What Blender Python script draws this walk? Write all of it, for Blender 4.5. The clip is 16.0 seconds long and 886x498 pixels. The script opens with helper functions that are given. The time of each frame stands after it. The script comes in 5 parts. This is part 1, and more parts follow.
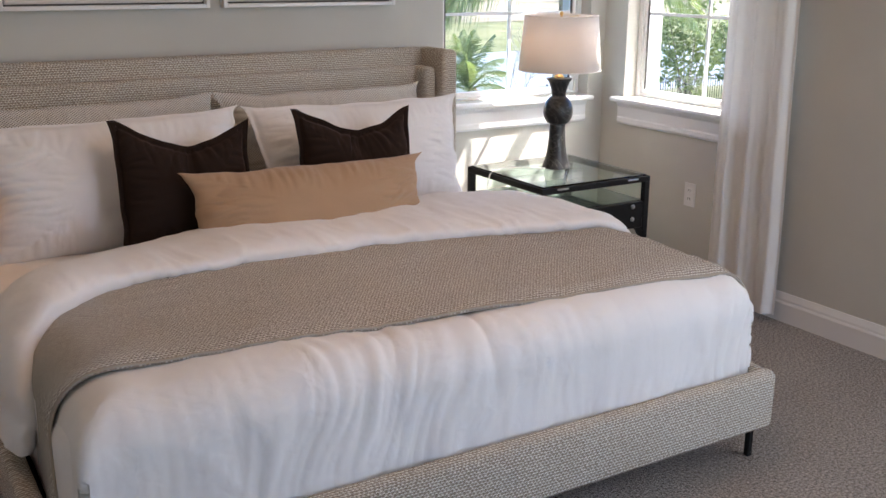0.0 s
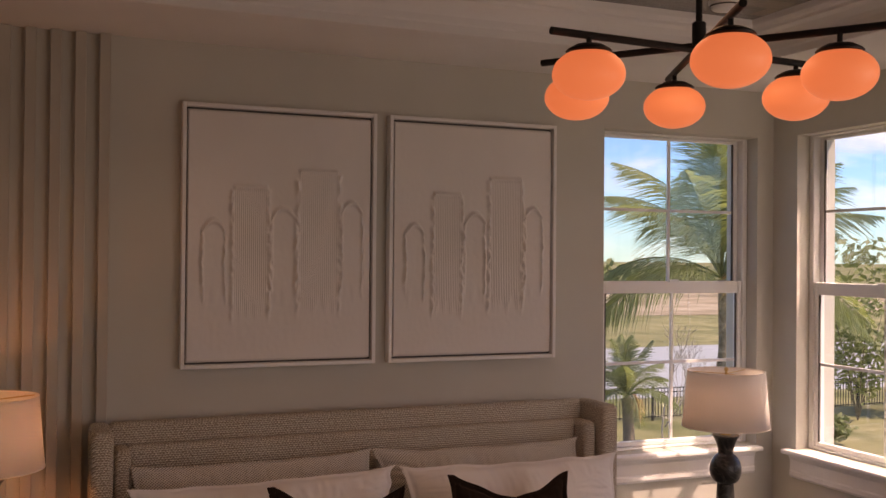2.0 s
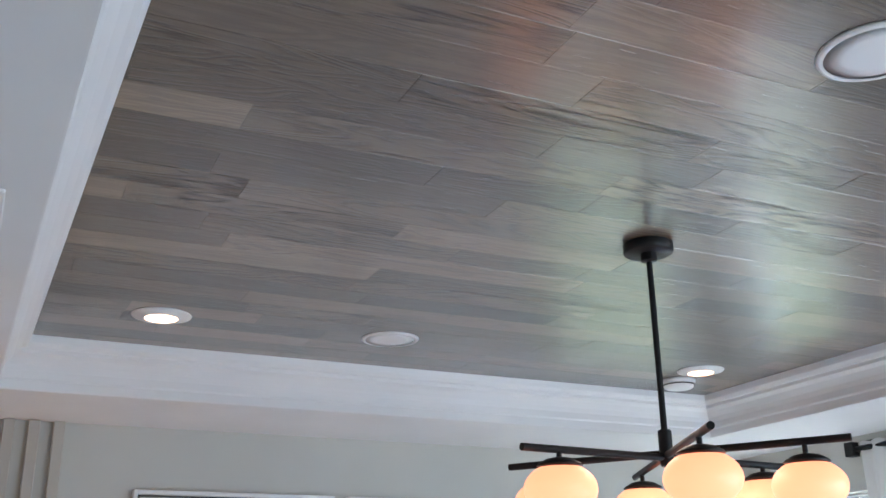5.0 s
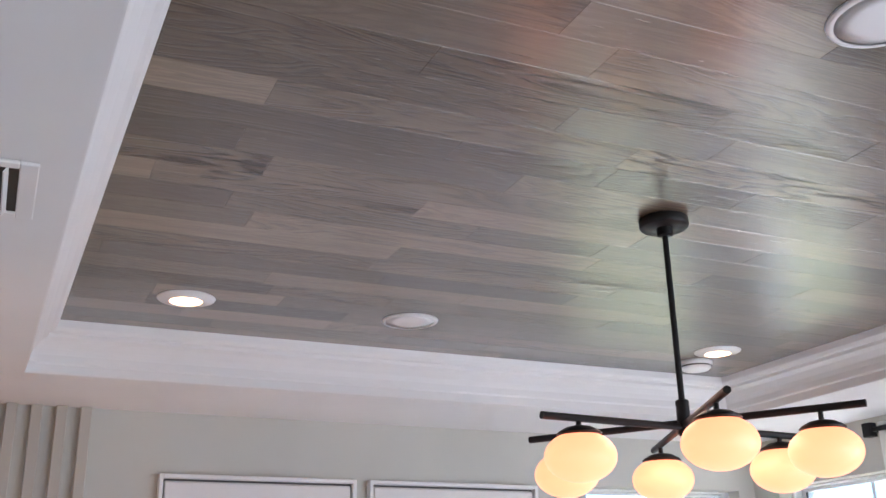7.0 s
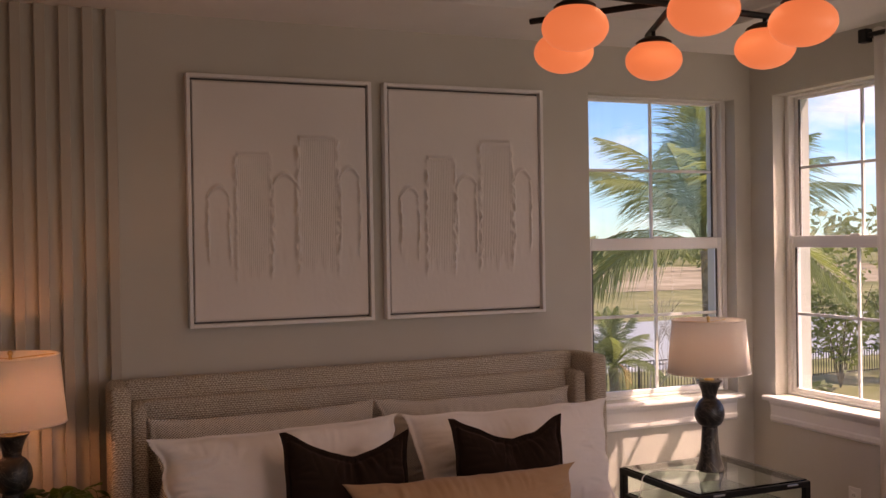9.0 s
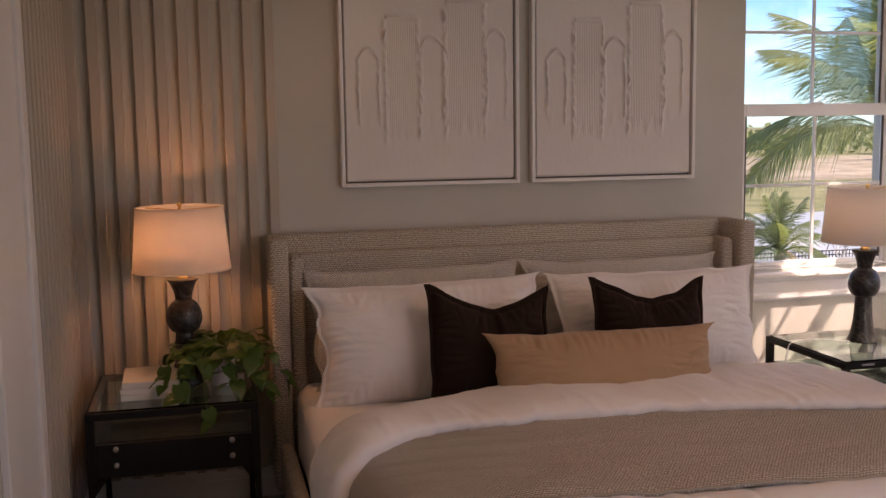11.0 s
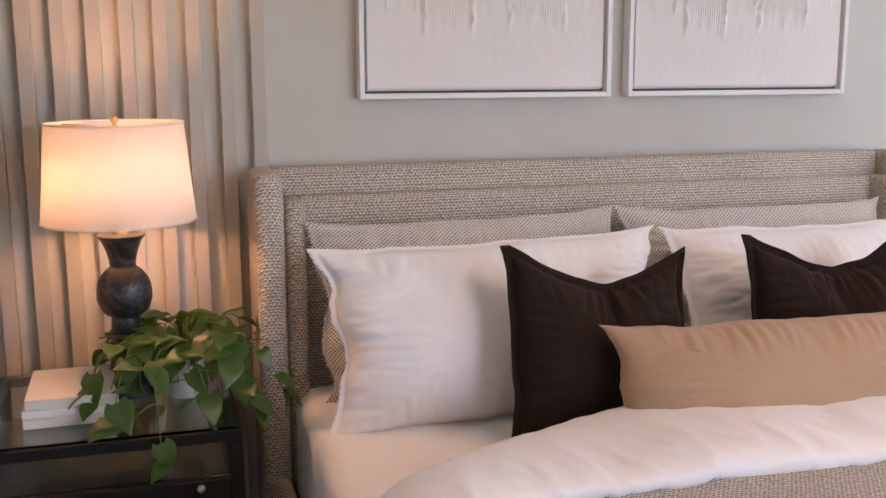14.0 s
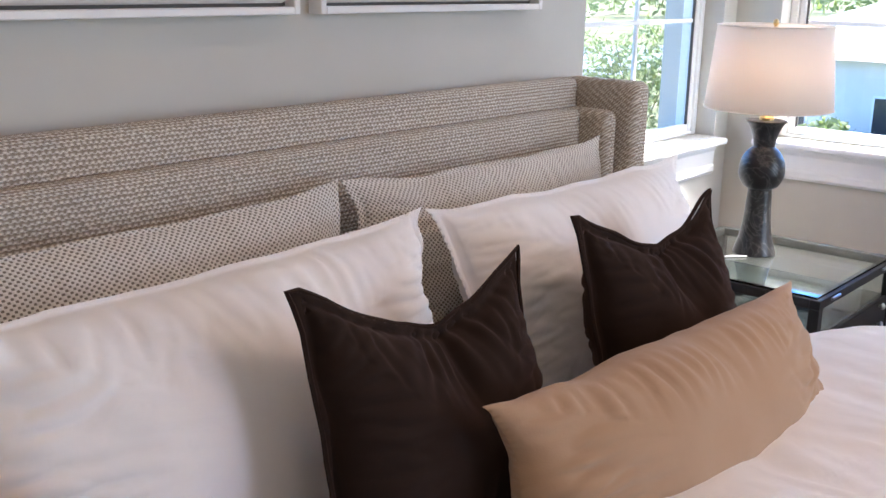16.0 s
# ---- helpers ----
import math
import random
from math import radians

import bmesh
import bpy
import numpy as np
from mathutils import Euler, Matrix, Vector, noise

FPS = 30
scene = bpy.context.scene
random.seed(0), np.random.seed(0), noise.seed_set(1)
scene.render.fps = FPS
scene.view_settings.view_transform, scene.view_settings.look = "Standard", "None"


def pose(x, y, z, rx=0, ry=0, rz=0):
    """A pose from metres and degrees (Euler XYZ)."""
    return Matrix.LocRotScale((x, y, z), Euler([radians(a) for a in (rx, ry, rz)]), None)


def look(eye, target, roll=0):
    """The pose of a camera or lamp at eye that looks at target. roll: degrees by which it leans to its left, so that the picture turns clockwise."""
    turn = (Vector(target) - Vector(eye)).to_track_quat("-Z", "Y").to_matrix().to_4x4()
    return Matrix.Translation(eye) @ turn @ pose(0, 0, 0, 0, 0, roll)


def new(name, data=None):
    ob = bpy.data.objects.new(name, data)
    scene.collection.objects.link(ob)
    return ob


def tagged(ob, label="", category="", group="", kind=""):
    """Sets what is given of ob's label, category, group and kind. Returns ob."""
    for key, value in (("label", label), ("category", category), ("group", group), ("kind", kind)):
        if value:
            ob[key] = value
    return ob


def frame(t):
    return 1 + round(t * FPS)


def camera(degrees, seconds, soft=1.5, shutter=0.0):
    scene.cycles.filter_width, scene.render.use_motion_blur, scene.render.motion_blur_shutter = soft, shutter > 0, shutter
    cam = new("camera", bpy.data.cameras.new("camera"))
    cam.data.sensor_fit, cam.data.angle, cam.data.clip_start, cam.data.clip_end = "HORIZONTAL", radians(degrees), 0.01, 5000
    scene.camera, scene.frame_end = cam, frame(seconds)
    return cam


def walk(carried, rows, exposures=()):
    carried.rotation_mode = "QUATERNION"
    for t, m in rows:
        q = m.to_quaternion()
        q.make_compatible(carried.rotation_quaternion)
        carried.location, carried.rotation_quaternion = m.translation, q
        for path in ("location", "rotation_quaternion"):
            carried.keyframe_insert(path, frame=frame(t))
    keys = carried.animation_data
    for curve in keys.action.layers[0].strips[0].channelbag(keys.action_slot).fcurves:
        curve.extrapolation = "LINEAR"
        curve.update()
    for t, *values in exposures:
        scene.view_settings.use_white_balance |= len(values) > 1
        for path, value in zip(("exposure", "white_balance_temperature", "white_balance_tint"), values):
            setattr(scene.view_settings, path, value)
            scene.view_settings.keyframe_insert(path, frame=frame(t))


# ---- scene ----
cam = camera(48.0, 16.0)
PATH = [
    (0, (-1.383, -4.126, 1.52), (-0.387, -2.48, 0.974), 0.3),
    (0.5, (-1.378, -4.108, 1.567), (-0.503, -2.38, 1.069), 0.0),
    (1, (-1.343, -4.09, 1.625), (-0.615, -2.27, 1.226), 0.1),
    (1.5, (-1.343, -4.072, 1.696), (-0.624, -2.218, 1.49), -0.2),
    (2, (-1.358, -4.05, 1.798), (-0.604, -2.197, 1.817), 0.5),
    (2.5, (-1.377, -4.055, 1.857), (-0.63, -2.215, 2.091), 0.0),
    (3, (-1.394, -4.033, 1.903), (-0.617, -2.227, 2.274), 0.1),
    (3.5, (-1.396, -4.032, 1.927), (-0.612, -2.259, 2.417), -0.4),
    (4, (-1.403, -4.03, 1.949), (-0.61, -2.285, 2.519), -0.4),
    (4.5, (-1.412, -4.029, 1.959), (-0.598, -2.313, 2.585), -0.7),
    (4.7, (-1.406, -4.034, 1.963), (-0.597, -2.325, 2.613), -0.8),
    (6.8, (-1.417, -4.054, 1.924), (-0.643, -2.362, 2.66), -1.1),
    (7, (-1.427, -4.06, 1.894), (-0.654, -2.345, 2.574), -1.2),
    (7.5, (-1.416, -4.094, 1.847), (-0.653, -2.316, 2.353), -1.3),
    (8, (-1.444, -4.153, 1.804), (-0.696, -2.327, 2.127), -1.4),
    (8.5, (-1.466, -4.2, 1.763), (-0.694, -2.363, 1.926), -1.1),
    (9, (-1.478, -4.222, 1.7), (-0.695, -2.382, 1.683), -0.9),
    (9.5, (-1.464, -4.282, 1.674), (-0.751, -2.419, 1.523), -1.0),
    (10, (-1.461, -4.319, 1.66), (-0.814, -2.437, 1.463), -1.2),
    (10.2, (-1.453, -4.341, 1.659), (-0.851, -2.444, 1.456), -1.1),
    (12.3, (-1.42, -4.023, 1.471), (-1.015, -2.089, 1.158), -0.8),
    (12.5, (-1.421, -3.923, 1.476), (-1.008, -1.993, 1.152), -0.7),
    (13, (-1.404, -3.603, 1.474), (-0.98, -1.679, 1.129), -0.5),
    (13.5, (-1.407, -3.278, 1.47), (-0.951, -1.361, 1.13), -0.6),
    (14, (-1.418, -2.944, 1.438), (-0.875, -1.053, 1.083), -0.2),
    (14.5, (-1.441, -2.603, 1.439), (-0.745, -0.776, 1.017), -0.2),
    (15, (-1.483, -2.285, 1.437), (-0.592, -0.558, 0.961), -0.0),
    (15.5, (-1.487, -1.983, 1.434), (-0.329, -0.433, 0.928), 0.4),
    (16, (-1.448, -1.718, 1.427), (-0.006, -0.434, 0.905), 0.8),
]
# the clip's camera darkens and warms as bright windows fill its view
EXPOSURES = [
    (0, 1.64, 6520, 13),
    (0.5, 1.56, 6330, 15),
    (1, 1.51, 5990, 17),
    (1.5, 0.91, 6710, 24),
    (2, 0.38, 9530, 38),
    (2.5, 0.4, 10710, 41),
    (3, 0.5, 11120, 43),
    (3.5, 1.16, 8000, 28),
    (4, 1.73, 5750, 9),
    (4.5, 2.11, 5270, 8),
    (7, 2.39, 5760, 18),
    (7.5, 2.09, 5580, 18),
    (8, 1.24, 5270, 14),
    (8.5, 0.39, 7380, 30),
    (9, 0.42, 9340, 38),
    (9.5, 0.62, 9630, 39),
    (10.2, 0.6, 9530, 39),
    (12.3, 1.48, 6040, 18),
    (12.5, 1.63, 6000, 18),
    (13, 2.03, 5990, 18),
    (13.5, 2.14, 6240, 18),
    (14.5, 2.39, 6330, 18),
    (15.3, 2.3, 6330, 18),
    (16, 2.16, 6040, 14),
]
walk(cam, [(t, look(eye, target, roll)) for t, eye, target, roll in PATH], EXPOSURES)

# ---- world and light ----
SUN = Vector((1.5, -1.0, 2.4)).normalized()
world = bpy.data.worlds.new("world")
scene.world = world
world.use_nodes = True


def build_world(w):
    nt = w.node_tree
    nt.nodes.clear()
    n = nt.nodes.new
    out, bg, sky = n("ShaderNodeOutputWorld"), n("ShaderNodeBackground"), n("ShaderNodeTexSky")
    sky.sky_type, sky.sun_disc = "NISHITA", False
    sky.sun_elevation, sky.sun_rotation = math.asin(SUN.z), math.atan2(SUN.x, SUN.y)
    sky.air_density, sky.dust_density, sky.ozone_density = 1.0, 0.0, 4.5
    tc, mp, no, rp, mx = n("ShaderNodeTexCoord"), n("ShaderNodeMapping"), n("ShaderNodeTexNoise"), n("ShaderNodeValToRGB"), n("ShaderNodeMix")
    mp.inputs["Scale"].default_value = (1, 1, 2.6)
    mp.inputs["Location"].default_value = (0.45, 0.2, 0.1)
    no.inputs["Scale"].default_value, no.inputs["Detail"].default_value, no.inputs["Roughness"].default_value = 3.1, 9, 0.58
    rp.color_ramp.elements[0].position, rp.color_ramp.elements[1].position = 0.535, 0.74
    mx.data_type = "RGBA"
    mx.inputs[7].default_value = (7.0, 7.4, 8.2, 1)
    nt.links.new(tc.outputs["Generated"], mp.inputs["Vector"])
    nt.links.new(mp.outputs["Vector"], no.inputs["Vector"])
    nt.links.new(no.outputs["Fac"], rp.inputs["Fac"])
    nt.links.new(rp.outputs["Color"], mx.inputs[0])
    deep = n("ShaderNodeMix")
    deep.data_type, deep.blend_type = "RGBA", "MULTIPLY"
    deep.inputs[0].default_value, deep.inputs[7].default_value = 1.0, (0.43, 0.81, 1.2, 1)
    nt.links.new(sky.outputs["Color"], deep.inputs[6])
    nt.links.new(deep.outputs[2], mx.inputs[6])
    nt.links.new(mx.outputs[2], bg.inputs["Color"])
    bg.inputs["Strength"].default_value = SKY
    nt.links.new(bg.outputs["Background"], out.inputs["Surface"])


def lamp(name, kind, m, power, colour=(1, 1, 1), size=None, size_y=None, radius=None, spot=None):
    d = bpy.data.lights.new(name, kind)
    d.energy, d.color = power, colour
    if kind == "AREA":
        d.shape, d.size, d.size_y = "RECTANGLE", size, size_y
    elif kind != "SUN":
        d.shadow_soft_size = radius
    if spot:
        d.spot_size, d.spot_blend = radians(spot), 0.6
    ob = new(name, d)
    ob.matrix_world = m
    return ob


SKY = 0.15
build_world(world)
sun = lamp("sun", "SUN", look(SUN * 50, (0, 0, 0)), 5.0, (1.0, 0.95, 0.88))
sun.data.angle = radians(0.5)
# added fill light in an assumed, unseen opening behind the walk
DAY = (0.93, 0.97, 1.0)
lamp("window_daylight", "AREA", look((1.25, -5.85, 1.28), (0.0, -0.6, 0.9)), 7, DAY, 1.4, 2.15)
# added fill light hung before the solid east wall, which has no opening here
lamp("side_fill_light", "AREA", look((2.085, -3.3, 1.35), (0.0, -2.4, 1.0)), 14, DAY, 1.6, 1.9)

# ---- materials ----


def mat(name, colour, rough=0.6, metal=0.0, spec=0.5):
    m = bpy.data.materials.new(name)
    m.use_nodes = True
    b = m.node_tree.nodes["Principled BSDF"]
    b.inputs["Base Color"].default_value = (*colour, 1)
    b.inputs["Roughness"].default_value, b.inputs["Metallic"].default_value = rough, metal
    b.inputs["Specular IOR Level"].default_value = spec
    return m


class Nodes:
    """Short hand for the nodes of one material."""

    def __init__(self, m):
        self.t, self.b = m.node_tree, m.node_tree.nodes["Principled BSDF"]

    def add(self, kind, **values):
        n = self.t.nodes.new("ShaderNode" + kind)
        for k, v in values.items():
            n.inputs[k.replace("_", " ")].default_value = v
        return n

    def link(self, a, b):
        self.t.links.new(a, b)

    def coords(self, which="Object", scale=(1, 1, 1)):
        tc, mp = self.add("TexCoord"), self.add("Mapping")
        mp.inputs["Scale"].default_value = scale
        self.link(tc.outputs[which], mp.inputs["Vector"])
        return mp.outputs["Vector"]

    def noise(self, vec, scale, detail=4, rough=0.55, distortion=0):
        n = self.add("TexNoise", Scale=scale, Detail=detail, Roughness=rough, Distortion=distortion)
        self.link(vec, n.inputs["Vector"])
        return n.outputs["Fac"]

    def ramp(self, fac, *stops):
        r = self.add("ValToRGB")
        while len(r.color_ramp.elements) < len(stops):
            r.color_ramp.elements.new(0.5)
        for e, (p, c) in zip(r.color_ramp.elements, stops):
            e.position, e.color = p, (*c, 1)
        self.link(fac, r.inputs["Fac"])
        return r.outputs["Color"]

    def mix(self, fac, a, b, how="MIX"):
        m = self.add("Mix")
        m.data_type, m.blend_type = "RGBA", how
        for s, v in (("Factor", fac), ("A", a), ("B", b)):
            i = [x for x in m.inputs if x.name == s and x.enabled][0]
            if isinstance(v, (int, float)):
                i.default_value = v
            elif isinstance(v, tuple):
                i.default_value = (*v, 1)
            else:
                self.link(v, i)
        return [x for x in m.outputs if x.enabled][0]

    def math(self, op, a, b=0.0, c=None):
        m = self.add("Math")
        m.operation = op
        for k, v in enumerate((a, b) if c is None else (a, b, c)):
            if isinstance(v, (int, float)):
                m.inputs[k].default_value = v
            else:
                self.link(v, m.inputs[k])
        return m.outputs[0]

    def bump(self, height, strength=0.3, distance=0.01):
        b = self.add("Bump", Strength=strength, Distance=distance)
        self.link(height, b.inputs["Height"])
        self.link(b.outputs["Normal"], self.b.inputs["Normal"])

    def colour(self, c):
        self.link(c, self.b.inputs["Base Color"])

    def rough(self, r):
        self.link(r, self.b.inputs["Roughness"])


def paint(name, c, rough=0.6, grain=260, bump=0.06, spec=0.4):
    m = mat(name, c, rough, spec=spec)
    n = Nodes(m)
    v = n.coords()
    big, fine = n.noise(v, 1.3, 3), n.noise(v, grain, 3)
    n.colour(n.ramp(big, (0.3, tuple(x * 0.94 for x in c)), (0.7, tuple(min(1, x * 1.04) for x in c))))
    n.bump(n.math("ADD", fine, n.math("MULTIPLY", big, 0.4)), bump, 0.002)
    return m


def weave_uv(n):
    """Two in-surface coordinates that hold on front, side and top faces."""
    tc, sp = n.add("TexCoord"), n.add("SeparateXYZ")
    n.link(tc.outputs["Object"], sp.inputs["Vector"])
    u = n.math("ADD", sp.outputs["X"], sp.outputs["Y"])
    v = n.math("MULTIPLY_ADD", sp.outputs["Y"], 0.85, sp.outputs["Z"])
    cb = n.add("CombineXYZ")
    n.link(u, cb.inputs["X"])
    n.link(v, cb.inputs["Y"])
    return cb.outputs["Vector"]


def knotted(name, knot, ground, w, h, use_uv=False, depth=0.004, bump=0.9, loose=0.24):
    """Uneven rows of pale yarn knots over a darker ground weave."""
    m = mat(name, knot, 0.92, spec=0.15)
    n = Nodes(m)
    v = n.coords("UV") if use_uv else weave_uv(n)
    nz = n.add("TexNoise", Scale=0.45 / w, Detail=3.0)
    n.link(v, nz.inputs["Vector"])
    wob = n.add("VectorMath")
    wob.operation = "MULTIPLY_ADD"
    n.link(nz.outputs["Color"], wob.inputs[0])
    wob.inputs[1].default_value = (w * 0.32, h * 0.32, 0)
    n.link(v, wob.inputs[2])
    mp = n.add("Mapping")
    mp.inputs["Scale"].default_value = (1 / w, 1 / h, 1)
    n.link(wob.outputs[0], mp.inputs["Vector"])
    cell = n.add("TexVoronoi", Scale=1.0, Randomness=loose)
    cell.voronoi_dimensions = "2D"
    sp, cb = n.add("SeparateXYZ"), n.add("CombineXYZ")
    n.link(mp.outputs["Vector"], sp.inputs["Vector"])
    half = n.math("MULTIPLY", n.math("FLOORED_MODULO", n.math("FLOOR", sp.outputs["Y"]), 2.0), 0.5)
    n.link(n.math("ADD", sp.outputs["X"], half), cb.inputs["X"])
    n.link(sp.outputs["Y"], cb.inputs["Y"])
    n.link(cb.outputs["Vector"], cell.inputs["Vector"])
    d = n.math("MULTIPLY_ADD", cell.outputs["Distance"], -2.6, 1.15)
    strand, yarn, cloud = n.noise(v, 5.0 / w, 3, 0.7), n.noise(v, 1.1 / w, 2), n.noise(v, 7, 3)
    d = n.math("ADD", n.math("MULTIPLY_ADD", strand, 1.1, d), n.math("MULTIPLY_ADD", yarn, 0.8, -0.4))
    mid = tuple(0.45 * a + 0.55 * b for a, b in zip(knot, ground))
    c = n.ramp(n.math("MULTIPLY", d, 0.5), (0.2, ground), (0.42, mid), (0.74, knot))
    n.colour(n.mix(0.3, c, n.ramp(cloud, (0.3, (0.8, 0.79, 0.78)), (0.7, (1, 1, 1))), "MULTIPLY"))
    n.bump(d, bump, depth)
    return m


def dotted(name, ground, dot, w, h):
    m = mat(name, ground, 0.9, spec=0.2)
    n = Nodes(m)
    v = n.coords("UV")
    sp = n.add("SeparateXYZ")
    n.link(v, sp.inputs["Vector"])
    d = n.math("MULTIPLY", n.math("SINE", n.math("MULTIPLY", sp.outputs["X"], 2 * math.pi / w)), n.math("SINE", n.math("MULTIPLY", sp.outputs["Y"], 2 * math.pi / h)))
    strand, cloud = n.noise(v, 420, 2), n.noise(v, 9, 3)
    d = n.math("MULTIPLY_ADD", strand, 0.5, d)
    c = n.ramp(d, (0.3, ground), (0.75, dot))
    n.colour(n.mix(0.3, c, n.ramp(cloud, (0.3, (0.8, 0.8, 0.8)), (0.7, (1, 1, 1))), "MULTIPLY"))
    n.bump(n.math("SUBTRACT", strand, d), 0.4, 0.002)
    return m


def cloth(name, c, rough=0.85, weave=900, bump=0.15, sheen=0.2, wrinkle=0.0, sheen_tint=(1, 1, 1)):
    m = mat(name, c, rough, spec=0.25)
    n = Nodes(m)
    v = n.coords()
    fine, big = n.noise(v, weave, 2), n.noise(v, 5, 4)
    n.colour(n.ramp(big, (0.25, tuple(x * 0.93 for x in c)), (0.75, c)))
    hgt = n.math("MULTIPLY", fine, 0.15)
    if wrinkle:
        hgt = n.math("ADD", hgt, n.math("MULTIPLY", n.noise(v, 14, 3, 0.5, 0.6), wrinkle))
    n.bump(hgt, bump, 0.01)
    n.b.inputs["Sheen Weight"].default_value = sheen
    n.b.inputs["Sheen Tint"].default_value = (*sheen_tint, 1)
    return m


def oak_ceiling():
    m = mat("oak_planks", (0.2, 0.16, 0.13), 0.34, spec=0.4)
    m.node_tree.nodes["Principled BSDF"].inputs["Coat Weight"].default_value = 1.0
    m.node_tree.nodes["Principled BSDF"].inputs["Coat Roughness"].default_value = 0.27
    m.node_tree.nodes["Principled BSDF"].inputs["Coat IOR"].default_value = 1.85
    n = Nodes(m)
    tc, geo = n.add("TexCoord"), n.add("NewGeometry")
    off = n.add("VectorMath")
    off.operation = "MULTIPLY_ADD"
    cb = n.add("CombineXYZ")
    for k in range(3):
        n.link(geo.outputs["Random Per Island"], cb.inputs[k])
    n.link(cb.outputs["Vector"], off.inputs[0])
    off.inputs[1].default_value = (31, 17, 9)
    n.link(tc.outputs["Object"], off.inputs[2])
    mp = n.add("Mapping")
    mp.inputs["Scale"].default_value = (1.0, 7.0, 1.0)
    n.link(off.outputs[0], mp.inputs["Vector"])
    swirl = n.noise(mp.outputs["Vector"], 1.5, 3, 0.45, 1.0)
    rings = n.math("FRACT", n.math("MULTIPLY", swirl, 11))
    rings = n.math("ABSOLUTE", n.math("SUBTRACT", rings, 0.5))
    mp2 = n.add("Mapping")
    mp2.inputs["Scale"].default_value = (3.0, 90.0, 1.0)
    n.link(off.outputs[0], mp2.inputs["Vector"])
    pores = n.noise(mp2.outputs["Vector"], 2.2, 6, 0.7)
    tone = n.ramp(geo.outputs["Random Per Island"], (0.0, (0.066, 0.046, 0.031)), (0.5, (0.145, 0.105, 0.071)), (1.0, (0.31, 0.237, 0.166)))
    dash = n.ramp(pores, (0.4, (0, 0, 0)), (0.56, (1, 1, 1)))
    line = n.ramp(n.math("MULTIPLY", rings, 2), (0.0, (1, 1, 1)), (0.2, (0.85, 0.85, 0.85)), (0.62, (0, 0, 0)))
    mark = n.math("MULTIPLY", line, n.math("MULTIPLY_ADD", dash, 0.75, 0.25))
    lively = n.math("FRACT", n.math("MULTIPLY", geo.outputs["Random Per Island"], 13.7))
    mark = n.math("MULTIPLY", mark, n.math("MULTIPLY_ADD", n.math("POWER", lively, 1.3), 0.8, 0.2))
    c = n.mix(mark, tone, (0.02, 0.014, 0.01))
    n.link(n.math("MULTIPLY_ADD", mark, -0.95, 1.0), n.b.inputs["Coat Weight"])
    mp3 = n.add("Mapping")
    mp3.inputs["Scale"].default_value = (0.8, 11.0, 1.0)
    n.link(off.outputs[0], mp3.inputs["Vector"])
    c = n.mix(0.6, c, n.ramp(n.noise(mp3.outputs["Vector"], 2.0, 4, 0.6), (0.3, (0.62, 0.6, 0.58)), (0.7, (1, 1, 1))), "MULTIPLY")
    c = n.mix(0.4, c, n.ramp(pores, (0.38, (0.5, 0.48, 0.46)), (0.55, (1, 1, 1))), "MULTIPLY")
    n.colour(c)
    n.rough(n.math("MULTIPLY_ADD", pores, 0.22, 0.2))
    n.bump(n.math("SUBTRACT", n.math("MULTIPLY", pores, 0.6), mark), 0.4, 0.002)
    return m


def carpet():
    m = mat("carpet", (0.3, 0.27, 0.25), 0.95, spec=0.1)
    n = Nodes(m)
    v = n.coords()
    tuft = n.add("TexVoronoi", Scale=170.0)
    n.link(v, tuft.inputs["Vector"])
    fleck, cloud = n.noise(v, 105, 4, 0.8), n.noise(v, 2.2, 4)
    c = n.ramp(fleck, (0.36, (0.09, 0.075, 0.064)), (0.5, (0.4, 0.34, 0.295)), (0.64, (0.8, 0.72, 0.64)))
    c = n.mix(0.5, c, n.ramp(cloud, (0.3, (0.72, 0.7, 0.68)), (0.7, (1, 1, 1))), "MULTIPLY")
    n.colour(c)
    n.bump(n.math("ADD", n.math("MULTIPLY", tuft.outputs["Distance"], -1.0), fleck), 0.9, 0.012)
    n.b.inputs["Sheen Weight"].default_value = 0.3
    return m


def stone_black():
    m = mat("black_marble", (0.02, 0.019, 0.018), 0.28)
    n = Nodes(m)
    v = n.coords()
    vein = n.noise(v, 7, 6, 0.6, 2.2)
    line = n.math("ABSOLUTE", n.math("SUBTRACT", vein, 0.5))
    n.colour(n.ramp(line, (0.0, (0.1, 0.088, 0.08)), (0.014, (0.03, 0.032, 0.03)), (0.06, (0.014, 0.013, 0.013))))
    n.rough(n.math("MULTIPLY_ADD", n.noise(v, 24, 4), 0.3, 0.2))
    n.bump(n.noise(v, 90, 3), 0.08, 0.002)
    return m


def glass(name, tint=(1, 1, 1), rough=0.0):
    m = mat(name, tint, rough)
    b = m.node_tree.nodes["Principled BSDF"]
    b.inputs["Transmission Weight"].default_value, b.inputs["IOR"].default_value = 1.0, 1.45
    return m


def glow(name, c, power, base=(0.8, 0.8, 0.8), rough=0.4):
    m = mat(name, base, rough)
    b = m.node_tree.nodes["Principled BSDF"]
    b.inputs["Emission Color"].default_value, b.inputs["Emission Strength"].default_value = (*c, 1), power
    return m


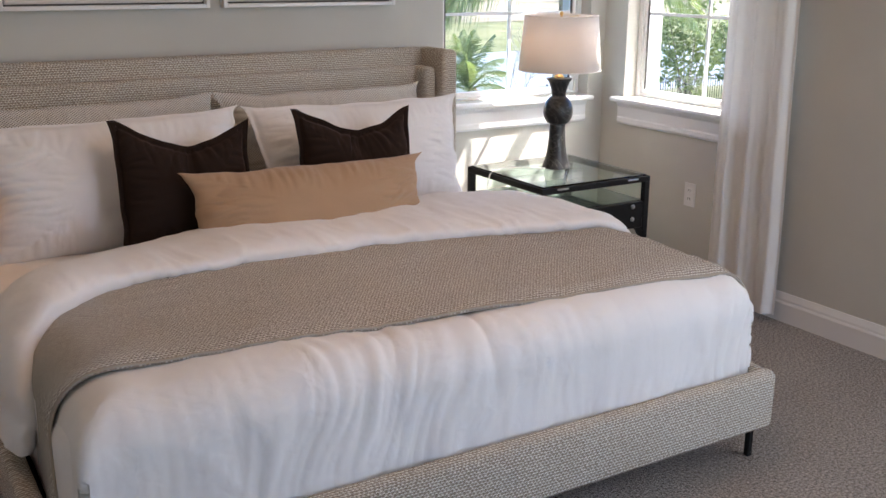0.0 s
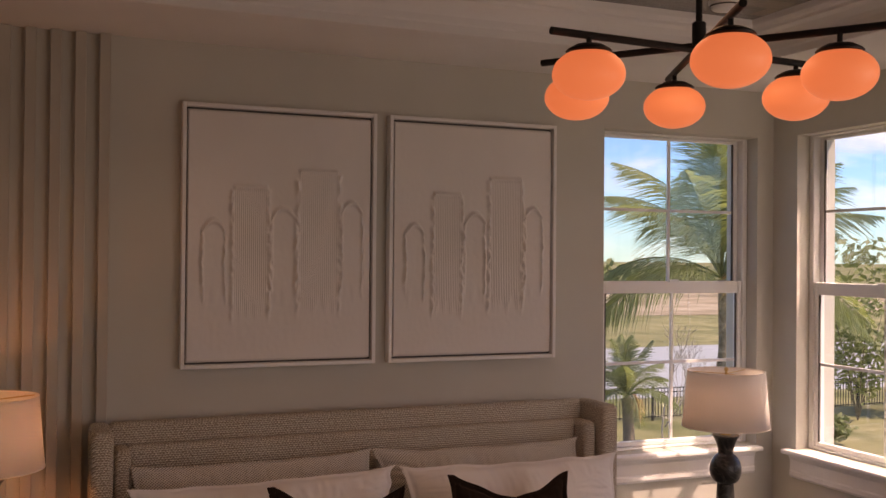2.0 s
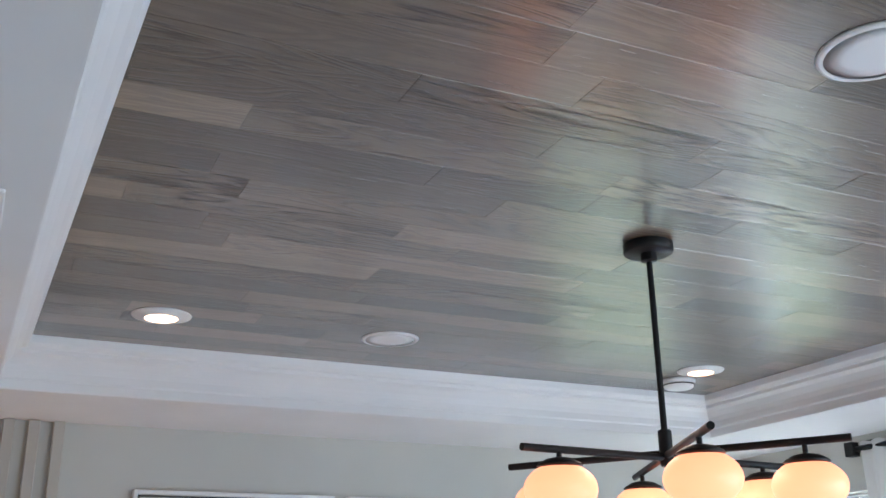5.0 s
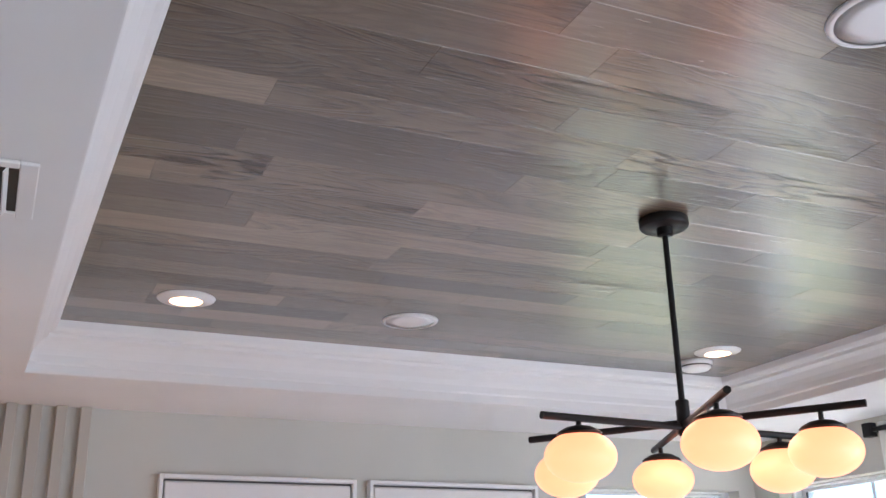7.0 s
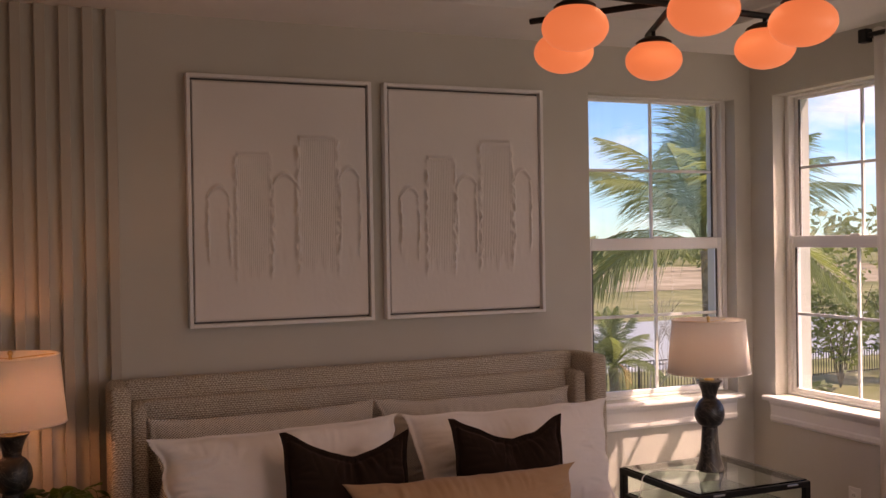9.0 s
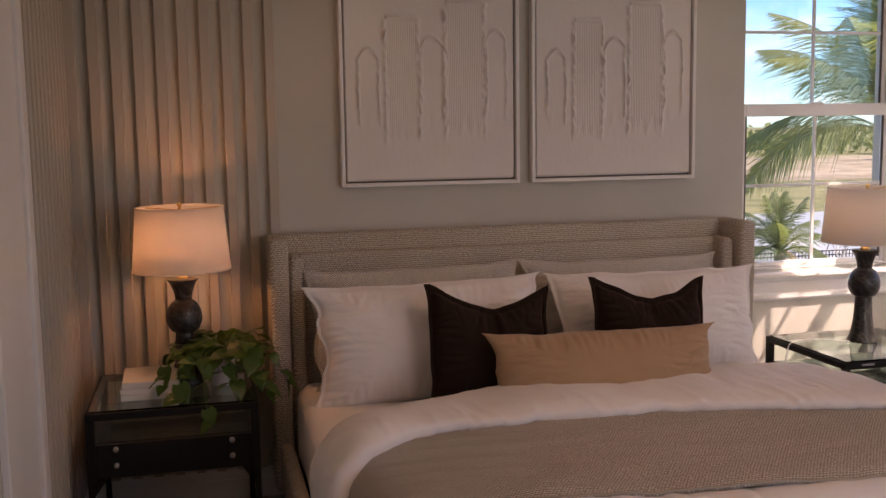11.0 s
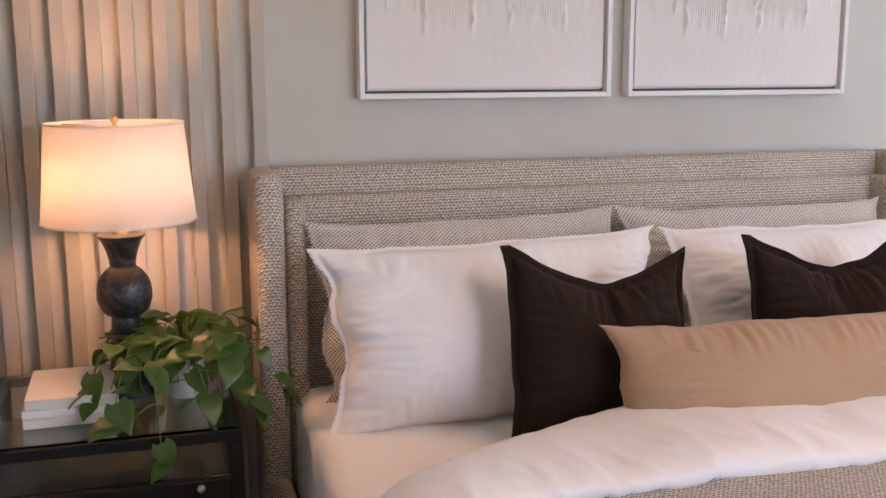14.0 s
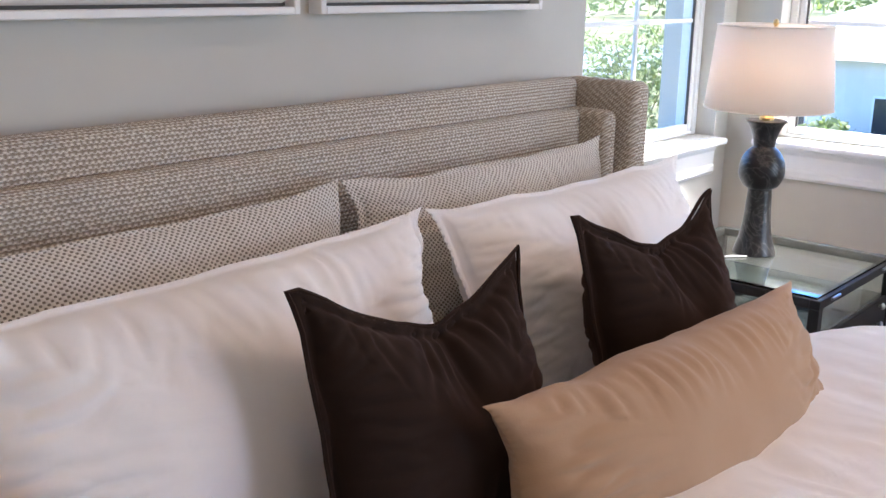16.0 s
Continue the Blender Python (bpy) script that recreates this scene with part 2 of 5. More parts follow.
def linen_shade(name, c, through_light=0.4, tint=(0.95, 0.86, 0.76)):
    m = mat(name, c, 0.85, spec=0.2)
    n = Nodes(m)
    tr = n.add("BsdfTranslucent")
    tr.inputs["Color"].default_value = (*tint, 1)
    mx = n.add("MixShader")
    mx.inputs[0].default_value = through_light
    out = n.t.nodes["Material Output"]
    v = n.coords("Object", (1, 1, 1))
    n.bump(n.noise(v, 500, 2), 0.12, 0.002)
    n.link(n.b.outputs[0], mx.inputs[1])
    n.link(tr.outputs[0], mx.inputs[2])
    n.link(mx.outputs[0], out.inputs["Surface"])
    return m


def leaf_mat(name, a, b, rough=0.4):
    m = mat(name, a, rough)
    n = Nodes(m)
    geo = n.add("NewGeometry")
    v = n.coords()
    t = n.math("MULTIPLY_ADD", n.noise(v, 25, 3), 0.5, n.math("MULTIPLY", geo.outputs["Random Per Island"], 0.6))
    n.colour(n.ramp(t, (0.1, a), (0.85, b)))
    n.bump(n.noise(v, 60, 2), 0.2, 0.003)
    tr, mx = n.add("BsdfTranslucent"), n.add("MixShader")
    tr.inputs["Color"].default_value = (b[0] * 1.6, b[1] * 1.6, b[2], 1)
    mx.inputs[0].default_value = 0.35
    n.link(n.b.outputs[0], mx.inputs[1])
    n.link(tr.outputs[0], mx.inputs[2])
    n.link(mx.outputs[0], n.t.nodes["Material Output"].inputs["Surface"])
    return m


def mottled(name, a, b, scale, rough=0.9, bump=0.3, fine=0.0):
    m = mat(name, a, rough, spec=0.2)
    n = Nodes(m)
    v = n.coords()
    x = n.noise(v, scale, 6, 0.65)
    n.colour(n.ramp(x, (0.32, a), (0.68, b)))
    n.bump(n.noise(v, scale * 8, 3) if fine else x, bump, 0.05)
    return m


WALL = paint("wall_paint", (0.572, 0.556, 0.505), 0.72)
WHITE = paint("white_trim", (0.82, 0.81, 0.8), 0.38, 90, 0.03)
CEIL = paint("ceiling_paint", (0.8, 0.79, 0.78), 0.85, 320, 0.12)
SLAT = paint("slat_paint", (0.49, 0.45, 0.39), 0.6, 140, 0.05)
VINYL = paint("window_vinyl", (0.84, 0.84, 0.83), 0.32, 60, 0.02)
OAK, CARPET, MARBLE = oak_ceiling(), carpet(), stone_black()
PANE = glass("window_glass", (0.97, 1.0, 0.99))
TOPGLASS = glass("table_glass", (0.86, 0.97, 0.93))
SMOKE = glass("smoked_glass", (0.62, 0.62, 0.62), 0.08)
BLACK = paint("black_metal", (0.01, 0.01, 0.01), 0.45, 120, 0.04, 0.25)
BRASS = mat("brass", (0.72, 0.5, 0.22), 0.28, 1.0)
STEEL = mat("steel", (0.5, 0.5, 0.5), 0.3, 1.0)
BOUCLE = knotted("boucle_upholstery", (0.95, 0.9, 0.81), (0.36, 0.3, 0.235), 0.0118, 0.0088, False, 0.005, 0.6, 0.22)
SHEET = cloth("white_cotton", (0.87, 0.85, 0.84), 0.8, 900, 0.5, 0.15, 0.8)
DUVET = cloth("white_duvet", (0.87, 0.85, 0.845), 0.55, 700, 0.55, 0.2, 0.9)
HEM = cloth("throw_hem", (0.42, 0.37, 0.31), 0.9, 500, 0.5, 0.2)
THROW = knotted("woven_throw", (0.93, 0.885, 0.82), (0.31, 0.275, 0.235), 0.0098, 0.0076, True, 0.003, 0.7, 0.2)
DOTTED = dotted("dotted_linen", (0.7, 0.665, 0.61), (0.2, 0.175, 0.145), 0.0125, 0.0105)
VELVET = cloth("charcoal_velvet", (0.024, 0.0155, 0.0125), 0.95, 600, 0.3, 0.16, 0.4, (0.5, 0.3, 0.24))
VELVET.node_tree.nodes["Principled BSDF"].inputs["Specular IOR Level"].default_value = 0.08
TAN = cloth("tan_cotton_velvet", (0.42, 0.275, 0.17), 0.8, 500, 0.4, 0.2, 0.6)
SHEER = linen_shade("sheer_curtain", (0.95, 0.94, 0.93), 0.36, (0.95, 0.94, 0.92))
SHADE = linen_shade("linen_shade", (0.88, 0.86, 0.83), 0.45, (0.98, 0.93, 0.87))
CANVAS = paint("plaster_canvas", (0.8, 0.765, 0.74), 0.75, 180, 0.12)
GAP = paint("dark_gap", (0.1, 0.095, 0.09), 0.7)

# ---- building helpers ----


def mesh(name, bm, material, smooth=False):
    me = bpy.data.meshes.new(name)
    bm.normal_update()
    bm.to_mesh(me)
    bm.free()
    me.materials.append(material)
    if smooth:
        me.polygons.foreach_set("use_smooth", [True] * len(me.polygons))
    return me


def part(name, bm, material, parent, label="", smooth=False):
    ob = new(name, mesh(name, bm, material, smooth))
    ob.parent = parent
    return tagged(ob, label)


def thing(name, x, y, z, label, category, group="", rz=0):
    ob = new(name)
    ob.empty_display_size = 0.1
    ob.matrix_world = pose(x, y, z, 0, 0, rz)
    return tagged(ob, label, category, group)


def setting(name, bm, material, smooth=False):
    return tagged(new(name, mesh(name, bm, material, smooth)), kind="structure")


def box(bm, x0, x1, y0, y1, z0, z1, bevel=0.0, seg=2):
    r = bmesh.ops.create_cube(bm, size=1)
    vs = r["verts"]
    for v in vs:
        v.co = Vector(((x0 + x1) / 2 + v.co.x * (x1 - x0), (y0 + y1) / 2 + v.co.y * (y1 - y0), (z0 + z1) / 2 + v.co.z * (z1 - z0)))
    if bevel:
        es = list({e for v in vs for e in v.link_edges})
        bmesh.ops.bevel(bm, geom=es, offset=bevel, segments=seg, profile=0.5, affect="EDGES")
    return bm


def boxed(*a, **k):
    return box(bmesh.new(), *a, **k)


def tube(bm, path, radius, sides=8, taper=None):
    """A round rod along a list of points."""
    rings = []
    pts = [Vector(p) for p in path]
    for i, p in enumerate(pts):
        d = (pts[min(i + 1, len(pts) - 1)] - pts[max(i - 1, 0)]).normalized()
        a = d.orthogonal().normalized() if i == 0 else (a - d * a.dot(d)).normalized()
        b = d.cross(a)
        r = radius if taper is None else radius + (taper - radius) * i / (len(pts) - 1)
        rings.append([bm.verts.new(p + (a * math.cos(t) + b * math.sin(t)) * r) for t in (2 * math.pi * k / sides for k in range(sides))])
    for r0, r1 in zip(rings, rings[1:]):
        for k in range(sides):
            bm.faces.new((r0[k], r0[(k + 1) % sides], r1[(k + 1) % sides], r1[k]))
    bm.faces.new(rings[0][::-1])
    bm.faces.new(rings[-1])
    return bm


def lathe(bm, profile, sides=40, close=True):
    rings = []
    for r, z in profile:
        rings.append([bm.verts.new((r * math.cos(t), r * math.sin(t), z)) for t in (2 * math.pi * k / sides for k in range(sides))])
    for r0, r1 in zip(rings, rings[1:]):
        for k in range(sides):
            bm.faces.new((r0[k], r0[(k + 1) % sides], r1[(k + 1) % sides], r1[k]))
    if close:
        bm.faces.new(rings[0][::-1])
        bm.faces.new(rings[-1])
    return bm


def smooth_profile(points, n=6):
    """Points of a lathe profile joined by a soft curve."""
    out = []
    p = [points[0], *points, points[-1]]
    for i in range(1, len(p) - 2):
        for k in range(n):
            t = k / n
            out.append(tuple(0.5 * (2 * b + (c - a) * t + (2 * a - 5 * b + 4 * c - d) * t * t + (3 * b - a - 3 * c + d) * t**3) for a, b, c, d in zip(p[i - 1], p[i], p[i + 1], p[i + 2])))
    return out + [points[-1]]


def sheet(nu, nv, f, uv=None, close_u=False):
    """A surface of nu x nv cells from f(u, v), with u and v from 0 to 1."""
    bm = bmesh.new()
    lay = bm.loops.layers.uv.new("UVMap")
    g = [[bm.verts.new(f(i / nu, j / nv)) for j in range(nv + 1)] for i in range(nu + 1)]
    for i in range(nu):
        for j in range(nv):
            face = bm.faces.new((g[i][j], g[i + 1][j], g[i + 1][j + 1], g[i][j + 1]))
            if uv:
                for loop, (a, b) in zip(face.loops, ((i, j), (i + 1, j), (i + 1, j + 1), (i, j + 1))):
                    loop[lay].uv = (a / nu * uv[0], b / nv * uv[1])
    return bm


def extrude_profile(bm, pts, axis_from, axis_to, place):
    """A closed profile (a, b) swept from one end to the other; place(a, b, s) gives the point."""
    ends = [[bm.verts.new(place(a, b, s)) for a, b in pts] for s in (axis_from, axis_to)]
    n = len(pts)
    for k in range(n):
        bm.faces.new((ends[0][k], ends[0][(k + 1) % n], ends[1][(k + 1) % n], ends[1][k]))
    bm.faces.new(ends[0][::-1])
    bm.faces.new(ends[1])
    bmesh.ops.recalc_face_normals(bm, faces=bm.faces)
    return bm


def thick(ob, t, offset=-1):
    m = ob.modifiers.new("thickness", "SOLIDIFY")
    m.thickness, m.offset = t, offset
    return ob


def ss(a, b, x):
    t = min(1.0, max(0.0, (x - a) / (b - a)))
    return t * t * (3 - 2 * t)


# ---- the room ----
XL, XR, BACK, ZC, ZT = -1.97, 2.1, -5.8, 2.652, 2.818
W1 = (1.106, 2.0, 0.876, 2.42)
W2 = (-1.115, -0.172, 0.876, 2.42)
TH = 0.24

bm = boxed(XL - 0.2, XR + 0.3, BACK - 0.2, 0.0, -0.12, 0.0)
setting("floor", bm, CARPET)

bm = bmesh.new()
box(bm, XL - TH, W1[0], 0, TH, 0, 3.1)
box(bm, W1[0], W1[1], 0, TH, 0, W1[2])
box(bm, W1[0], W1[1], 0, TH, W1[3], 3.1)
box(bm, W1[1], XR + TH, 0, TH, 0, 3.1)
setting("wall_north", bm, WALL)
bm = bmesh.new()
box(bm, XR, XR + TH, W2[1], 0, 0, 3.1)
box(bm, XR, XR + TH, W2[0], W2[1], 0, W2[2])
box(bm, XR, XR + TH, W2[0], W2[1], W2[3], 3.1)
box(bm, XR, XR + TH, BACK, W2[0], 0, 3.1)
setting("wall_east", bm, WALL)
# made-up casing on the solid wall around the added side fill light
bm = bmesh.new()
for a, b, c, d in ((-4.2, -4.11, 0.3, 2.4), (-2.49, -2.4, 0.3, 2.4), (-4.11, -2.49, 0.3, 0.39), (-4.11, -2.49, 2.31, 2.4)):
    box(bm, XR - 0.03, XR - 0.0005, a, b, c, d, 0.004, 1)
setting("fill_light_casing", bm, WHITE)
setting("wall_west", boxed(XL - TH, XL, BACK, 0, 0, 3.1), WALL)
# unseen opening, assumed here for the added back fill light
bm = bmesh.new()
box(bm, XL - TH, 0.5, BACK - TH, BACK, 0, 3.1)
box(bm, 2.0, XR + TH, BACK - TH, BACK, 0, 3.1)
box(bm, 0.5, 2.0, BACK - TH, BACK, 2.4, 3.1)
box(bm, 0.5, 2.0, BACK - TH, BACK, 0, 0.15)
setting("wall_south", bm, WALL)

# tray ceiling: soffit ring, sloped crown, planked field
TX0, TX1, TY1, TY0 = -1.374, 1.513, -0.567, -4.9
TX0B = TX0 + 0.06
bm = bmesh.new()
lo = [bm.verts.new((x, y, ZC)) for x, y in ((XL, 0), (XL, BACK), (TX0B, BACK), (TX0B, TY0), (TX0, TY1), (TX0, 0))]
hi = [bm.verts.new((v.co.x, v.co.y, 3.1)) for v in lo]
bm.faces.new(lo[::-1])
bm.faces.new(hi)
for k in range(6):
    bm.faces.new((lo[k], lo[(k + 1) % 6], hi[(k + 1) % 6], hi[k]))
bmesh.ops.recalc_face_normals(bm, faces=bm.faces)
box(bm, TX1, XR, BACK, 0, ZC, 3.1)
box(bm, TX0, TX1, TY1, 0, ZC, 3.1)
box(bm, TX0B, TX1, BACK, TY0, ZC, 3.1)
setting("ceiling", bm, CEIL)


def crown(bm, inward, corner0, corner1):
    """One side of the crown: profile from the soffit's edge up to the planks."""
    prof = ((0.004, 0.0), (0.004, 0.03), (0.012, 0.036), (0.014, 0.06), (0.022, 0.078), (0.04, 0.1), (0.058, 0.112), (0.06, 0.124), (0.072, 0.128), (0.082, 0.14), (0.088, 0.165), (-0.03, 0.165), (-0.03, 0.0))
    a, b = Vector(corner0), Vector(corner1)
    d = (b - a).normalized()
    inw = Vector(inward)

    def at(k, prof_a):
        return (a + d * max(prof_a, 0)) if k == 0 else (b - d * max(prof_a, 0))

    ends = [[bm.verts.new(at(k, p) + inw * p + Vector((0, 0, q))) for p, q in prof] for k in (0, 1)]
    n = len(prof)
    for k in range(n):
        bm.faces.new((ends[0][k], ends[0][(k + 1) % n], ends[1][(k + 1) % n], ends[1][k]))


bm = bmesh.new()
zc = ZC + 0.002
crown(bm, (0, -1, 0), (TX0, TY1, zc), (TX1, TY1, zc))
crown(bm, (0, 1, 0), (TX0B, TY0, zc), (TX1, TY0, zc))
crown(bm, (1, 0, 0), (TX0B, TY0, zc), (TX0, TY1, zc))
crown(bm, (-1, 0, 0), (TX1, TY0, zc), (TX1, TY1, zc))
bmesh.ops.recalc_face_normals(bm, faces=bm.faces)
setting("crown_trim", bm, WHITE)

# planked ceiling field: every board with its own bevelled edges
rng = random.Random(4)
bm = bmesh.new()
y = -2.355 - 24 * 0.109
while y < TY1:
    x = TX0 - rng.uniform(0.1, 1.0)
    while x < TX1:
        ln = rng.choice((0.39, 0.5, 0.64, 0.8, 1.0, 1.2))
        a, b = max(x, TX0), min(x + ln, TX1)
        if b - a > 0.02:
            dz = rng.uniform(0, 0.0003)
            v = []
            e = 0.0006
            for (p, q, h) in ((a, y, 0.0007), (b, y, 0.0007), (b, min(y + 0.109, TY1), 0.0007), (a, min(y + 0.109, TY1), 0.0007)):
                v.append(bm.verts.new((p, q, ZT + h)))
            w = [bm.verts.new((p.co.x + (e if k in (0, 3) else -e), p.co.y + (e if k < 2 else -e), ZT - dz)) for k, p in enumerate(v)]
            bm.faces.new(w[::-1])
            for k in range(4):
                bm.faces.new((v[k], v[(k + 1) % 4], w[(k + 1) % 4], w[k]))
        x += ln
    y += 0.109
bmesh.ops.recalc_face_normals(bm, faces=bm.faces)
setting("ceiling_planks", bm, OAK)
setting("ceiling_slab", boxed(TX0, TX1, TY0, TY1, ZT + 0.006, 3.1), GAP)

# baseboards
BASE = ((0, 0), (0.016, 0), (0.016, 0.085), (0.012, 0.095), (0.012, 0.105), (0.008, 0.118), (0.004, 0.132), (0, 0.132))
bm = bmesh.new()
extrude_profile(bm, BASE, XL, XR, lambda a, b, s: (s, -a - 0.0005, b))
extrude_profile(bm, BASE, BACK, -0.017, lambda a, b, s: (XR - a - 0.0005, s, b))
extrude_profile(bm, BASE, BACK, -0.017, lambda a, b, s: (XL + a + 0.0005, s, b))
setting("baseboard", bm, WHITE)

# vertical battens on the north wall beside the bed and round the corner
panel = tagged(new("slat_panel"), "taupe painted wall panel of upright wooden battens", "wall panel", kind="structure")
slat_mesh = mesh("slat", boxed(-0.0205, 0.0205, -0.034, 0, 0.136, ZC - 0.001, bevel=0.003, seg=1), SLAT)
x = -1.1275
while x > XL + 0.03:
    ob = new("slat", slat_mesh)
    ob.parent, ob.location = panel, (x, -0.0005, 0)
    x -= 0.0883
y = -0.085
while y > -0.99:
    ob = new("slat", slat_mesh)
    ob.parent, ob.matrix_basis = panel, pose(XL + 0.0005, y, 0, 0, 0, 90)
    y -= 0.0883
bm = boxed(XL + 0.0005, XL + 0.035, -1.13, -1.04, 0.0, ZC - 0.001, 0.004)
box(bm, XL + 0.0005, XL + 0.022, -1.6, -1.135, 0.134, ZC - 0.001, 0.003)
setting("door_casing", bm, WHITE)


def window(name, m, w, z0, z1):
    """A two-sash window in local x (width) and y (depth, outwards), standing on its sill at z0."""
    win = tagged(new(name), kind="structure")
    win.matrix_world = m
    h, f = w / 2, 0.03
    bm = bmesh.new()
    for a, b in ((-h, -h + f), (h - f, h)):
        box(bm, a, b, 0.075, 0.15, z0, z1, 0.004, 1)
    box(bm, -h + f, h - f, 0.075, 0.15, z1 - 0.008, z1, 0.003, 1)
    box(bm, -h + f, h - f, 0.075, 0.15, z0, z0 + 0.014, 0.004, 1)
    part("window_frame", bm, VINYL, win)
    zm = (z0 + z1) / 2 + 0.02
    g0, g1 = -h + f + 0.002, h - f - 0.002
    for k, (a, b, y) in enumerate(((z0 + 0.016, zm + 0.028, 0.08), (zm - 0.028, z1 - 0.01, 0.112))):
        sash = bmesh.new()
        s, up, low = 0.024, 0.06 if k == 0 else 0.014, 0.024 if k == 0 else 0.055
        box(sash, g0, g0 + s, y, y + 0.028, a, b, 0.003, 1)
        box(sash, g1 - s, g1, y, y + 0.028, a, b, 0.003, 1)
        box(sash, g0 + s, g1 - s, y, y + 0.028, b - up, b, 0.003, 1)
        box(sash, g0 + s, g1 - s, y, y + 0.028, a, a + low, 0.003, 1)
        sa = part("sash", sash, VINYL, win)
        i0, i1, j0, j1 = g0 + s, g1 - s, a + low, b - up
        gasket = bmesh.new()
        for x in (i0 + 0.002, i1 - 0.009):
            box(gasket, x, x + 0.007, y + 0.004, y + 0.0125, j0, j1)
        part("gasket", gasket, GAP, sa, "dark glazing gasket")
        bars = bmesh.new()
        cx, cz = (i0 + i1) / 2, (j0 + j1) / 2 + (0.0 if k else 0.02)
        box(bars, cx - 0.007, cx + 0.007, y + 0.008, y + 0.02, j0, j1)
        box(bars, i0, cx - 0.007, y + 0.008, y + 0.02, cz - 0.007, cz + 0.007)
        box(bars, cx + 0.007, i1, y + 0.008, y + 0.02, cz - 0.007, cz + 0.007)
        part("muntin", bars, VINYL, sa)
        pane = part("pane", boxed(i0 - 0.004, i1 + 0.004, y + 0.0135, y + 0.0145, j0 - 0.004, j1 + 0.004), PANE, sa)
        pane.visible_shadow = False
    part("sash_lock", boxed(-0.03, 0.03, 0.068, 0.08, zm + 0.022, zm + 0.036, 0.004), VINYL, win)
    return win


def sill(name, m, w, z):
    """A stool board with rounded nose, and the moulded apron under it."""
    bm = bmesh.new()
    h = w / 2
    box(bm, -h - 0.045, h + 0.045, -0.06, -0.0005, z - 0.024, z, 0.008, 2)
    box(bm, -h + 0.001, h - 0.001, -0.004, 0.078, z - 0.0235, z - 0.0005)
    extrude_profile(bm, ((0.0005, -0.138), (0.0005, -0.026), (0.03, -0.026), (0.028, -0.036), (0.02, -0.05), (0.018, -0.1), (0.022, -0.108), (0.022, -0.126), (0.014, -0.138)), -h - 0.02, h + 0.02, lambda a, b, s: (s, -a, z + b))
    ob = setting(name, bm, WHITE)
    ob.matrix_world = m


M1 = pose((W1[0] + W1[1]) / 2, 0, 0)
M2 = pose(XR, (W2[0] + W2[1]) / 2, 0, 0, 0, -90)
window("window_1", M1, W1[1] - W1[0] - 0.002, W1[2] + 0.001, W1[3] - 0.001)
window("window_2", M2, W2[1] - W2[0] - 0.002, W2[2] + 0.001, W2[3] - 0.001)
sill("window_sill_1", M1, W1[1] - W1[0] - 0.09, W1[2])
sill("window_sill_2", M2, W2[1] - W2[0], W2[2])

# ---- bed ----
BX0, BX1, BF = -1.175, 1.01, -2.21
bed = thing("bed", -0.08, -1.1, 0, "king bed upholstered in chunky cream and taupe woven fabric", "bed")
inv = bed.matrix_world.inverted()


def bed_part(name, x0, x1, y0, y1, z0, z1, bevel=0.022, label=""):
    bm = boxed(x0, x1, y0, y1, z0, z1, bevel=bevel, seg=4)
    bmesh.ops.transform(bm, matrix=inv, verts=bm.verts)
    ob = part(name, bm, BOUCLE, bed, label, True)
    return ob


hb = bed_part("headboard", BX0 + 0.07, BX1 - 0.07, -0.105, -0.04, 0.12, 1.165)
for n, x0, x1, y0, z1 in (("headboard_wing", BX0, BX0 + 0.078, -0.298, 1.165), ("headboard_wing", BX1 - 0.078, BX1, -0.298, 1.165), ("inner_wing", BX0 + 0.083, BX0 + 0.143, -0.25, 1.088), ("inner_wing", BX1 - 0.143, BX1 - 0.083, -0.25, 1.088)):
    bed_part(n, x0, x1, y0, -0.04 if n == "headboard_wing" else -0.095, 0.1 if n == "headboard_wing" else 0.25, z1, 0.026)
bed_part("inner_headboard", BX0 + 0.125, BX1 - 0.125, -0.16, -0.095, 0.25, 1.088, 0.024)
bed_part("side_rail", BX0 + 0.02, BX0 + 0.075, BF + 0.05, -0.27, 0.125, 0.316)
bed_part("side_rail", BX1 - 0.065, BX1 - 0.01, BF + 0.05, -0.27, 0.125, 0.316)
bed_part("foot_rail", BX0 + 0.02, BX1 - 0.01, BF, BF + 0.058, 0.125, 0.316)
for x, y in ((BX0 + 0.06, -0.17), (BX1 - 0.06, -0.17), (BX0 + 0.045, -2.137), (BX1 - 0.032, -2.137)):
    bm = boxed(x - 0.01, x + 0.01, y - 0.01, y + 0.01, 0, 0.127, 0.003, 1)
    bmesh.ops.transform(bm, matrix=inv, verts=bm.verts)
    part("leg", bm, BLACK, bed, "thin black metal leg")
bm = boxed(BX0 + 0.08, BX1 - 0.07, BF + 0.06, -0.165, 0.15, 0.2, 0.005, 1)
bmesh.ops.transform(bm, matrix=inv, verts=bm.verts)
part("slat_base", bm, BLACK, bed)

MZ = 0.545
MX0, MX1, MF = -1.095, 0.925, -2.115
CX0 = -1.045


def sag(x, y):
    return 0.010 * noise.noise(Vector((x * 3, y * 3, 1.7))) + 0.004 * noise.noise(Vector((x * 11, y * 11, 4)))


